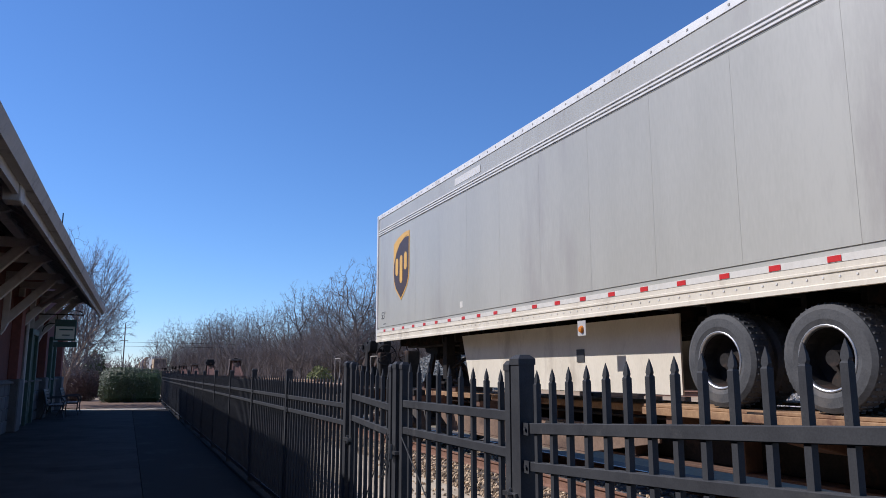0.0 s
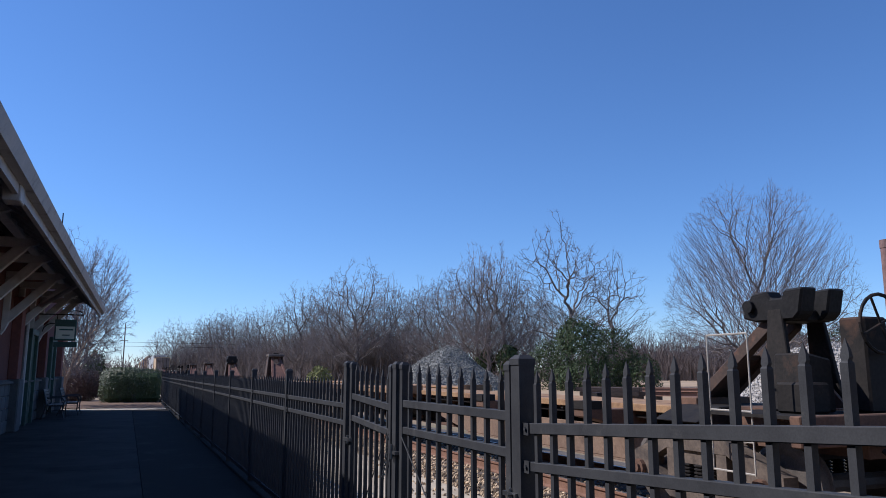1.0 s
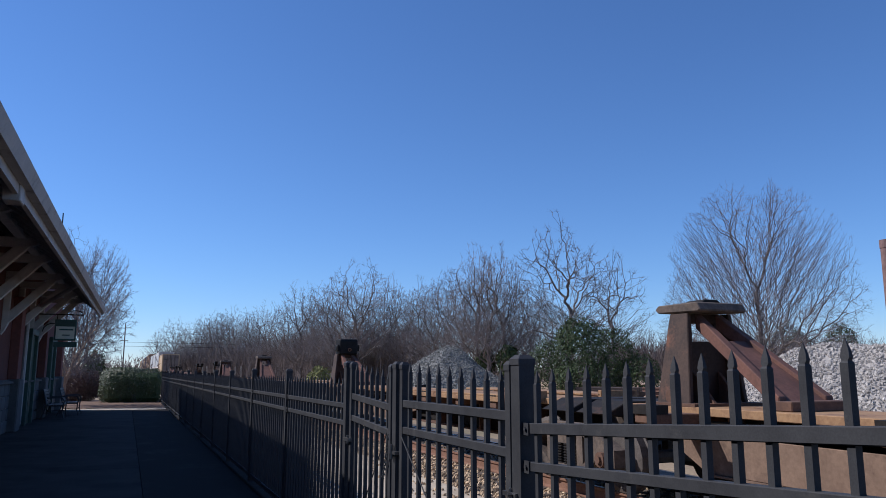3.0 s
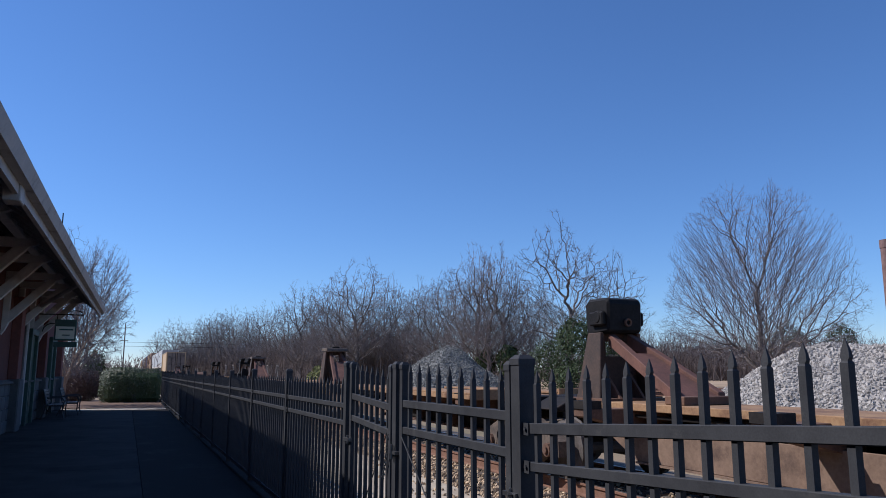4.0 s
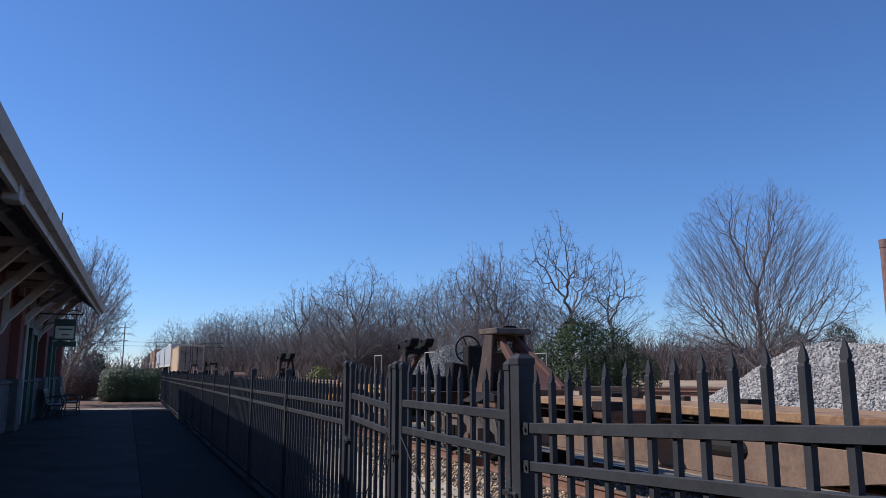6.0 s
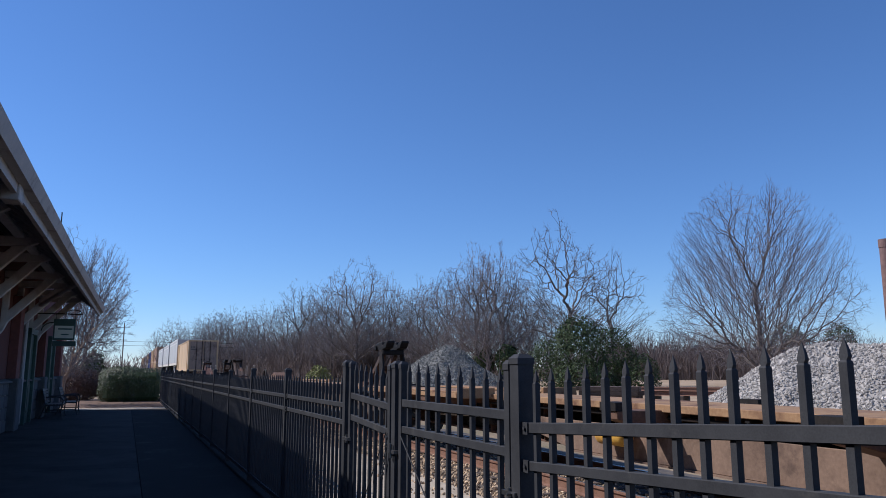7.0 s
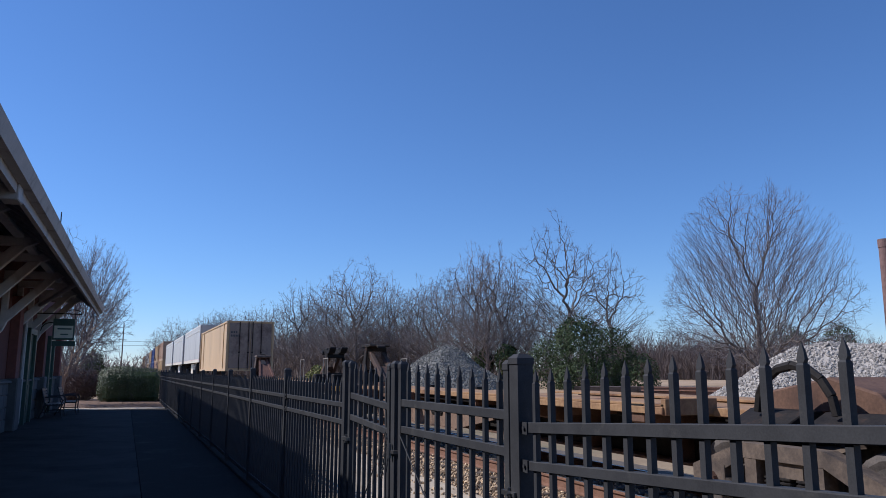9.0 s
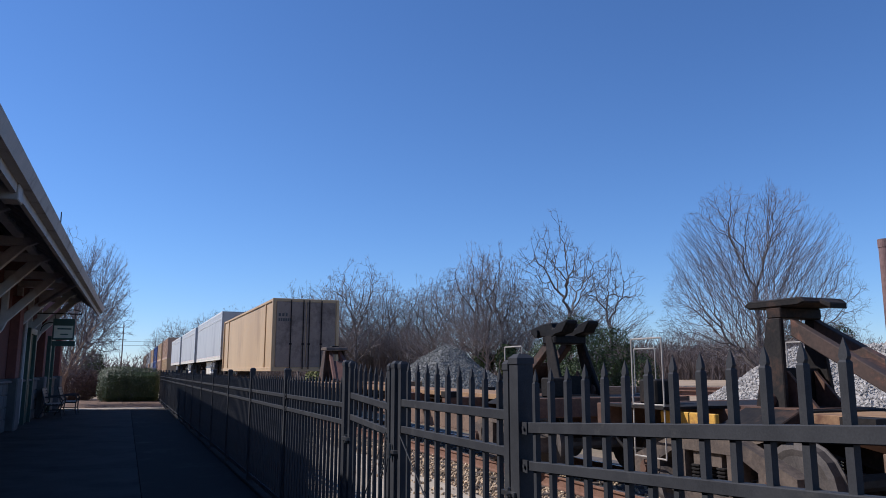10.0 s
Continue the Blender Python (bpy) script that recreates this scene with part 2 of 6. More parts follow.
# ---------------------------------------------------------------- building tools
class Geo:
    """A growing mesh of simple solids."""

    def __init__(self):
        self.v, self.f = [], []

    def solid(self, verts, faces):
        k = len(self.v)
        self.v += [tuple(p) for p in verts]
        self.f += [tuple(k + i for i in face) for face in faces]
        return self

    def box(self, x0, x1, y0, y1, z0, z1):
        return self.solid([(x0, y0, z0), (x1, y0, z0), (x1, y1, z0), (x0, y1, z0), (x0, y0, z1), (x1, y0, z1), (x1, y1, z1), (x0, y1, z1)],
                          [(3, 2, 1, 0), (4, 5, 6, 7), (0, 1, 5, 4), (1, 2, 6, 5), (2, 3, 7, 6), (3, 0, 4, 7)])

    def tube(self, p, q, r0, r1=None, n=6, cap=True):
        r1 = r0 if r1 is None else r1
        p, q = Vector(p), Vector(q)
        d = (q - p).normalized()
        a = d.orthogonal().normalized()
        b = d.cross(a)
        ring = [(math.cos(2 * math.pi * i / n), math.sin(2 * math.pi * i / n)) for i in range(n)]
        verts = [p + (a * c + b * s) * r0 for c, s in ring] + [q + (a * c + b * s) * r1 for c, s in ring]
        faces = [(i, (i + 1) % n, n + (i + 1) % n, n + i) for i in range(n)]
        if cap:
            faces += [tuple(range(n - 1, -1, -1)), tuple(range(n, 2 * n))]
        return self.solid(verts, faces)

    def prism(self, outline, axis, a, b):
        """outline: points in the two other axes (in x, y, z order), swept from a to b along axis."""
        n = len(outline)
        if sum(outline[i][0] * outline[(i + 1) % n][1] - outline[(i + 1) % n][0] * outline[i][1] for i in range(n)) < 0:
            outline = outline[::-1]
        if axis == "y":
            outline = outline[::-1]
        place = {"x": lambda s, u, w: (s, u, w), "y": lambda s, u, w: (u, s, w), "z": lambda s, u, w: (u, w, s)}[axis]
        verts = [place(a, u, w) for u, w in outline] + [place(b, u, w) for u, w in outline]
        faces = [(i, (i + 1) % n, n + (i + 1) % n, n + i) for i in range(n)] + [tuple(range(n - 1, -1, -1)), tuple(range(n, 2 * n))]
        return self.solid(verts, faces)

    def lathe(self, profile, centre, axis="x", n=24):
        """profile: (along the axis, radius) pairs, closed on itself."""
        c = Vector(centre)
        verts = []
        for i in range(n):
            ca, sa = math.cos(2 * math.pi * i / n), math.sin(2 * math.pi * i / n)
            for s, r in profile:
                off = {"x": (s, r * ca, r * sa), "y": (r * sa, s, r * ca), "z": (r * ca, r * sa, s)}[axis]
                verts.append(c + Vector(off))
        m = len(profile)
        faces = [(i * m + j, i * m + (j + 1) % m, ((i + 1) % n) * m + (j + 1) % m, ((i + 1) % n) * m + j) for i in range(n) for j in range(m)]
        return self.solid(verts, faces)

    def spike(self, p, q, r):
        """A three-sided twig that ends in a point."""
        p, q = Vector(p), Vector(q)
        d = q - p
        a = d.orthogonal().normalized() * r
        b = d.normalized().cross(a)
        return self.solid([p + a, p - a * 0.5 + b * 0.87, p - a * 0.5 - b * 0.87, q], [(0, 1, 3), (1, 2, 3), (2, 0, 3)])

    def chip(self, centre, rx, ry, rz, rng):
        """A sharp eight-sided stone chip."""
        turn = Euler((rng.random() * 6, rng.random() * 6, rng.random() * 6)).to_matrix()
        verts = []
        for p in ((1, 0, 0), (-1, 0, 0), (0, 1, 0), (0, -1, 0), (0, 0, 1), (0, 0, -1)):
            w = turn @ Vector((p[0] * rx, p[1] * ry, p[2] * rz)) * rng.uniform(0.8, 1.25)
            verts.append((centre[0] + w.x, centre[1] + w.y, centre[2] + w.z))
        return self.solid(verts, [(0, 2, 4), (2, 1, 4), (1, 3, 4), (3, 0, 4), (2, 0, 5), (1, 2, 5), (3, 1, 5), (0, 3, 5)])

    def blob(self, centre, rx, ry, rz, rng, rough=0.25):
        """A rough stone of twelve corners."""
        g = (1 + 5 ** 0.5) / 2
        base = [(-1, g, 0), (1, g, 0), (-1, -g, 0), (1, -g, 0), (0, -1, g), (0, 1, g), (0, -1, -g), (0, 1, -g), (g, 0, -1), (g, 0, 1), (-g, 0, -1), (-g, 0, 1)]
        tris = [(0, 11, 5), (0, 5, 1), (0, 1, 7), (0, 7, 10), (0, 10, 11), (1, 5, 9), (5, 11, 4), (11, 10, 2), (10, 7, 6), (7, 1, 8),
                (3, 9, 4), (3, 4, 2), (3, 2, 6), (3, 6, 8), (3, 8, 9), (4, 9, 5), (2, 4, 11), (6, 2, 10), (8, 6, 7), (9, 8, 1)]
        turn = Euler((rng.random() * 6, rng.random() * 6, rng.random() * 6)).to_matrix()
        verts = []
        for p in base:
            s = (1 - rough + 2 * rough * rng.random()) / 1.9
            w = turn @ Vector((p[0] * rx * s, p[1] * ry * s, p[2] * rz * s))
            verts.append((centre[0] + w.x, centre[1] + w.y, centre[2] + w.z))
        return self.solid(verts, tris)

    def mesh(self, name, material, smooth=False, bevel=0.0):
        me = bpy.data.meshes.new(name)
        me.from_pydata(self.v, [], self.f)
        if bevel:
            bm = bmesh.new()
            bm.from_mesh(me)
            bmesh.ops.bevel(bm, geom=[e for e in bm.edges if e.calc_face_angle(0) > 0.5], offset=bevel, segments=1, affect="EDGES", clamp_overlap=True)
            bm.to_mesh(me)
            bm.free()
        me.materials.append(material)
        if smooth:
            me.shade_smooth()
        me.update()
        return me


def thing(name, x, y, z, label, category, group="", kind="", rz=0):
    ob = new(name)
    ob.matrix_basis = pose(x, y, z, 0, 0, rz)
    return tagged(ob, label, category, group, kind)


def part(name, geo, material, parent, label="", smooth=False, bevel=0.0, kind=""):
    me = geo if isinstance(geo, bpy.types.Mesh) else geo.mesh(name, material, smooth, bevel)
    ob = new(name, me)
    ob.parent = parent
    return tagged(ob, label, kind=kind)


def solo(name, geo, material, label, category="", group="", kind="", smooth=False, bevel=0.0):
    return tagged(new(name, geo.mesh(name, material, smooth, bevel)), label, category, group, kind)


def lettering(text, size, m, material, parent, name="lettering"):
    """Writing in the built-in font as a thin mesh."""
    cu = bpy.data.curves.new(name, "FONT")
    cu.body, cu.size, cu.extrude = text, size, 0.0015
    ob = new(name, cu)
    me = bpy.data.meshes.new_from_object(ob.evaluated_get(bpy.context.evaluated_depsgraph_get()))
    bpy.data.objects.remove(ob)
    me.materials.clear()
    me.materials.append(material)
    o = part(name, me, material, parent)
    o.matrix_basis = m
    return o


# ---------------------------------------------------------------- ground and paving
def ground_sheet():
    g = Geo()
    rings = [(-2600, -300), (-300, -60), (-60, -20), (-20, 10), (10, 40), (40, 90), (90, 300), (300, 2600)]
    for x0, x1 in rings:
        for y0, y1 in rings:
            k = len(g.v)
            g.v += [(x0, y0, -0.3), (x1, y0, -0.3), (x1, y1, -0.3), (x0, y1, -0.3)]
            g.f.append((k, k + 1, k + 2, k + 3))
    solo("ground", g, M_DIRT, "dry winter grass and bare dirt", "ground", kind="structure")


def paving():
    """Concrete walk with joints along the depot, an asphalt strip by the fence, a sandy apron behind it."""
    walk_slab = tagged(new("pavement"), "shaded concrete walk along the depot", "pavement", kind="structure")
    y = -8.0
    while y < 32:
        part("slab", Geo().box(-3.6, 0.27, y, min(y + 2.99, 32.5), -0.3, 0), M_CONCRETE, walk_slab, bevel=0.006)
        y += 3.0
    # added pale slab: the sunlit copy of the walk past the roof's shadow
    solo("sunlit_walk_end", Geo().box(-3.6, 1.58, 34.05 - 1.5, 34.0, -0.3, -0.003), M_APRON, "end of the concrete walk in its sunlit tone", "pavement", kind="structure", bevel=0.006)
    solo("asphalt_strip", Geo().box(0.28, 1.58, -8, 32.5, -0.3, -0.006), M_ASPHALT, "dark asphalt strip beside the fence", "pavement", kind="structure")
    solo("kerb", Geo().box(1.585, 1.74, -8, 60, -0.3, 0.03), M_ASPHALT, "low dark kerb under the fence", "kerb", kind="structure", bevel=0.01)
    solo("apron", Geo().box(1.745, 4.35, -30, 60, -0.3, -0.1), M_APRON, "sunlit sandy concrete apron by the tracks", "pavement", kind="structure", bevel=0.01)
    rng = random.Random(5)
    g = Geo()
    for i in range(25):
        for j in range(7):
            x0, y0 = -6.0 + i * 0.35, 34.1 + j * 1.2
            g.solid([(x0, y0, -0.02 + rng.random() * 0.04), (x0 + 0.35, y0, 0.0), (x0 + 0.35, y0 + 1.2, 0.02), (x0, y0 + 1.2, -0.02 + rng.random() * 0.05)], [(0, 1, 2, 3)])
    g.box(-6, 2.75, 34.1, 46, -0.3, -0.05)
    solo("mulch_bed", g, M_MULCH, "pine straw bed beyond the walk", "mulch", kind="structure")


def track(x, y0, y1, name, label, ties_near):
    tr = tagged(new(name), label, "railway track", kind="structure")
    for s in (-0.7525, 0.7525):
        c = x + s
        prof = [(c - 0.07, -0.17), (c + 0.07, -0.17), (c + 0.07, -0.155), (c + 0.012, -0.14), (c + 0.012, -0.045), (c + 0.036, -0.03), (c + 0.036, -0.004), (c + 0.028, 0),
                (c - 0.028, 0), (c - 0.036, -0.004), (c - 0.036, -0.03), (c - 0.012, -0.045), (c - 0.012, -0.14), (c - 0.07, -0.155)]
        rail = part("rail", Geo().prism(prof, "y", y0, y1), M_RAIL, tr)
        part("railhead", Geo().box(c - 0.022, c + 0.022, y0, y1, 0.001, 0.002), M_RAILTOP, rail, "polished running surface")
    a, b = ties_near
    tie = Geo().box(-1.3, 1.3, -0.115, 0.115, -0.16, 0).mesh("tie", M_TIE, bevel=0.012)
    y = a
    while y < b:
        part("tie", tie, M_TIE, tr).matrix_basis = pose(x, y, -0.172)
        y += 0.55
    g = Geo()
    y = b
    while y < y1:
        g.box(x - 1.3, x + 1.3, y - 0.115, y + 0.115, -0.33, -0.172)
        y += 0.55
    part("tie_row", g, M_TIE, tr, kind="stuff")
    bed = Geo().prism([(x - 2.6, -0.31), (x - 1.75, -0.2), (x + 1.75, -0.2), (x + 2.8, -0.31)], "y", y0, y1)
    part("ballast_bed", bed, M_BALLAST, tr)


def ballast_stones():
    rng = random.Random(11)
    g = Geo()
    for _ in range(9000):
        y = 3 + 32 * rng.random() ** 1.6
        x = rng.uniform(4.3, 5.75)
        z = -0.2 - max(0, (4.85 - x)) * 0.13
        r = rng.uniform(0.018, 0.04)
        g.blob((x, y, z + r * 0.4), r * 1.3, r, r * 0.8, rng)
    for _ in range(2500):
        y = 3 + 32 * rng.random() ** 1.6
        r = rng.uniform(0.018, 0.035)
        g.blob((rng.uniform(5.95, 7.2), y, -0.2 + r * 0.5), r * 1.3, r, r * 0.8, rng)
    for _ in range(500):
        r = rng.uniform(0.012, 0.03)
        g.blob((rng.uniform(3.6, 4.35), rng.uniform(3, 25), -0.1 + r * 0.35), r * 1.3, r, r * 0.8, rng)
    solo("ballast_stones", g, M_STONE, "loose tan and grey ballast stones beside the rail", "ballast", kind="stuff")


# ---------------------------------------------------------------- fence
FENCE_X = 1.64


def picket_mesh(low, rail_top, tip, name="picket"):
    """Square bar with a flattened spear tip; its own origin at the ground."""
    g = Geo()
    w = 0.0118
    neck = tip - 0.062
    g.box(-w, w, -w, w, low, neck)

    def ring(hx, hy, z):
        return [(-hx, -hy, z), (hx, -hy, z), (hx, hy, z), (-hx, hy, z)]
    rings = ring(w, w, neck) + ring(0.008, 0.0088, tip - 0.056) + ring(0.007, 0.0132, tip - 0.047) + ring(0.005, 0.0108, tip - 0.03) + ring(0.0006, 0.0006, tip)
    g.solid(rings, [(4 * k + i, 4 * k + (i + 1) % 4, 4 * k + 4 + (i + 1) % 4, 4 * k + 4 + i) for k in range(4) for i in range(4)] + [(16, 17, 18, 19)])
    return g.mesh(name, M_FENCE)


def post_geo(y, half, top, low=0.0):
    g = Geo().box(FENCE_X - half, FENCE_X + half, y - half, y + half, low, top - 0.03)
    h = half + 0.004
    g.box(FENCE_X - h, FENCE_X + h, y - h, y + h, top - 0.045, top - 0.018)
    g.solid([(FENCE_X - h, y - h, top - 0.018), (FENCE_X + h, y - h, top - 0.018), (FENCE_X + h, y + h, top - 0.018), (FENCE_X - h, y + h, top - 0.018),
             (FENCE_X - h * 0.55, y - h * 0.55, top), (FENCE_X + h * 0.55, y - h * 0.55, top), (FENCE_X + h * 0.55, y + h * 0.55, top), (FENCE_X - h * 0.55, y + h * 0.55, top)],
            [(0, 1, 5, 4), (1, 2, 6, 5), (2, 3, 7, 6), (3, 0, 4, 7), (4, 5, 6, 7)])
    return g


def sloped_bar(y0, z0, y1, z1, half_x, height):
    """A rail along the fence whose top runs from z0 to z1."""
    x0, x1 = FENCE_X - half_x, FENCE_X + half_x
    return Geo().solid([(x0, y0, z0 - height), (x1, y0, z0 - height), (x1, y1, z1 - height), (x0, y1, z1 - height), (x0, y0, z0), (x1, y0, z0), (x1, y1, z1), (x0, y1, z1)],
                       [(3, 2, 1, 0), (4, 5, 6, 7), (0, 1, 5, 4), (1, 2, 6, 5), (2, 3, 7, 6), (3, 0, 4, 7)])


def bracket(parent, y, z, side):
    g = Geo().box(FENCE_X - 0.026, FENCE_X - 0.019, y, y + side * 0.05, z - 0.026, z + 0.026)
    g.tube((FENCE_X - 0.034, y + side * 0.028, z), (FENCE_X - 0.02, y + side * 0.028, z), 0.009, n=6)
    part("rail_bracket", g, M_FENCE, parent)


def long_fence():
    """Twelve 2.44 m panels running off along the walk."""
    fence = tagged(new("fence"), "long black steel picket fence beside the walk", "fence", group="platform fence")
    first, pitch = 5.78, 2.42
    near_picket = picket_mesh(0.07, 1.25, 1.455)
    far_picket = Geo().box(-0.0115, 0.0115, -0.0115, 0.0115, 0.07, 1.36)
    far_picket.solid([(-0.0115, -0.0115, 1.36), (0.0115, -0.0115, 1.36), (0.0115, 0.0115, 1.36), (-0.0115, 0.0115, 1.36), (0, 0, 1.455)], [(0, 1, 4), (1, 2, 4), (2, 3, 4), (3, 0, 4)])
    far_mesh = far_picket.mesh("picket", M_FENCE)
    count = 0
    for k in range(14):
        y = first + k * pitch
        rise = 0.0 if k < 1 else 0.006 * ((k * 7) % 5 - 2)
        if k:
            part("post", post_geo(y, 0.032, 1.53 + rise), M_FENCE, fence)
        for z in (1.25, 1.115, 0.14):
            part("rail", sloped_bar(y + 0.03, z, y + pitch - 0.03, z, 0.019, 0.04), M_FENCE, fence, bevel=0.003)
        if k < 2:
            for z in (1.23, 1.095):
                bracket(fence, y + pitch - 0.034, z, -1)
        n = 19
        for i in range(n):
            o = part("picket", near_picket if k < 2 else far_mesh, M_FENCE, fence)
            o.matrix_basis = pose(FENCE_X, y + pitch * (i + 0.5) / n, 0)
            count += 1
    part("post", post_geo(first + 14 * pitch, 0.032, 1.53), M_FENCE, fence)


def picket_run(parent, y0, y1, n, tip0, tip1, low0):
    """Pickets between y0 and y1 whose tips go from tip0 to tip1."""
    for i in range(n):
        f = (i + 0.5) / n
        tip = tip0 + (tip1 - tip0) * f
        o = part("picket", picket_mesh(low0, 0, tip), M_FENCE, parent)
        o.matrix_basis = pose(FENCE_X, y0 + (y1 - y0) * f, 0)


def near_fence():
    fence = tagged(new("fence"), "black steel picket fence panel rising beside the gate", "fence", group="platform fence")
    part("gate_post", post_geo(2.95, 0.039, 1.575), M_FENCE, fence)
    ya, yb = 2.91, 0.40
    slope = -0.058

    def z_at(base, y):
        return base + slope * (y - 2.91)
    for base, h in ((1.276, 0.046), (1.113, 0.04), (0.19, 0.04)):
        part("rail", sloped_bar(yb, z_at(base, yb), ya, z_at(base, ya), 0.02, h), M_FENCE, fence, bevel=0.003)
    for z in (1.253, 1.093):
        bracket(fence, 2.912, z, -1)
    for i in range(20):
        y = 2.822 - i * 0.1265
        o = part("picket", picket_mesh(0.1, 0, 1.507 - 0.05 * (y - 2.822)), M_FENCE, fence)
        o.matrix_basis = pose(FENCE_X, y, 0)
    part("post", post_geo(0.36, 0.032, 1.72), M_FENCE, fence)


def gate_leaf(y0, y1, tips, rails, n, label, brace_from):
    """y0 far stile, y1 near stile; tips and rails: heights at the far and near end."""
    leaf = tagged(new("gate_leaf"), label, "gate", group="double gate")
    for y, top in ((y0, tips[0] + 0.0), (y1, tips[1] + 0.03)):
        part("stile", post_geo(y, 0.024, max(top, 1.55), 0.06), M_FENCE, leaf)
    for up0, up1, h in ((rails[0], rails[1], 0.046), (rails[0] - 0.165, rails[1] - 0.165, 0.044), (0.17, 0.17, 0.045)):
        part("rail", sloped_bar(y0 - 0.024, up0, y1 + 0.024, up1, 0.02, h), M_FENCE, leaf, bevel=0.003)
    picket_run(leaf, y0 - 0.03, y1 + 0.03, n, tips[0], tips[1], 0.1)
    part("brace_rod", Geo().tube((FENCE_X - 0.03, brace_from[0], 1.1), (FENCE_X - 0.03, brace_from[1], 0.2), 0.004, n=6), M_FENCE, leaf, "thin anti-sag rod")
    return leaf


def gate():
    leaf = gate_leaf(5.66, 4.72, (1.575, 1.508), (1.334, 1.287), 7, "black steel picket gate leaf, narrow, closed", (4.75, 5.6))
    for z in (0.95, 0.3):
        hinge = Geo().tube((FENCE_X - 0.03, 5.70, z), (FENCE_X - 0.03, 5.70, z + 0.06), 0.014, n=8).box(FENCE_X - 0.05, FENCE_X - 0.02, 5.62, 5.76, z + 0.02, z + 0.045)
        part("hinge", hinge, M_STEEL, leaf, "galvanised hinge")
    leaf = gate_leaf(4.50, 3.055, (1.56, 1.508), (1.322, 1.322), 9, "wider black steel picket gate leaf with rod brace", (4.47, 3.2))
    for z in (0.955, 0.3):
        hinge = Geo().tube((FENCE_X - 0.045, 3.0, z - 0.012), (FENCE_X - 0.045, 3.0, z + 0.036), 0.009, n=8).box(FENCE_X - 0.052, FENCE_X - 0.03, 2.94, 3.06, z, z + 0.02)
        hinge.tube((FENCE_X - 0.075, 2.97, z + 0.012), (FENCE_X - 0.04, 2.97, z + 0.012), 0.008, n=6)
        part("hinge", hinge, M_STEEL, leaf, "galvanised hinge")
    part("latch", Geo().box(FENCE_X - 0.05, FENCE_X + 0.02, 4.53, 4.66, 0.98, 1.0).tube((FENCE_X - 0.05, 4.6, 0.95), (FENCE_X - 0.05, 4.6, 1.04), 0.01), M_STEEL, leaf, "galvanised drop latch")
    posts = tagged(new("gate_post"), "black square steel gate post with a flat cap", "fence post", group="platform fence")
    part("shaft", post_geo(5.78, 0.037, 1.585), M_FENCE, posts)
    posts = tagged(new("gate_post"), "black square steel meeting post of the gate", "fence post", group="platform fence")
    part("shaft", post_geo(4.60, 0.034, 1.565), M_FENCE, posts)
    chain = Geo()
    for i in range(16):
        f = i / 15
        z = 1.1 - 0.28 * f - 0.02 * math.sin(f * math.pi)
        chain.tube((FENCE_X - 0.045, 4.68 + 0.10 * f, z), (FENCE_X - 0.045 + (0.008 if i % 2 else -0.004), 4.685 + 0.10 * f, z - 0.02), 0.0055, n=5)
    solo("gate_chain", chain, M_STEEL, "short steel chain hanging on the gate", "chain")


ground_sheet()
paving()
track(6.6, -260, 900, "railway_track", "main railway track with rusty rails and ballast", (1.0, 70.0))
ballast_stones()
long_fence()
gate()
near_fence()


# ---------------------------------------------------------------- train
TRACK_X, SPEED = 6.6, 14.63
MOVERS, WHEELSETS = [], []


def railcar(name, u, label, group):
    ob = thing(name, TRACK_X, u, 0, label, "railway car", group)
    MOVERS.append((ob, TRACK_X, u, 0.0))
    return ob


def wheelset(car, y, spin=True):
    prof = [(-0.80, 0.10), (-0.80, 0.30), (-0.815, 0.36), (-0.80, 0.419), (-0.70, 0.421), (-0.69, 0.445), (-0.675, 0.445), (-0.675, 0.36), (-0.70, 0.30), (-0.70, 0.10)]
    g = Geo().lathe(prof, (0, 0, 0), "x", 20).lathe([(-s, r) for s, r in prof[::-1]], (0, 0, 0), "x", 20)
    g.tube((-0.98, 0, 0), (0.98, 0, 0), 0.085, n=8)
    for s in (-1, 1):
        g.box(s * 0.98 - 0.02, s * 0.98 + 0.02, -0.05, 0.05, -0.05, 0.05)
    o = part("wheelset", wheel_cache.setdefault("m", g.mesh("wheelset", M_WHEEL)), M_WHEEL, car, "steel wheels on an axle")
    o.matrix_basis = pose(0, y, 0.42)
    if spin:
        WHEELSETS.append((o, y))


wheel_cache = {}


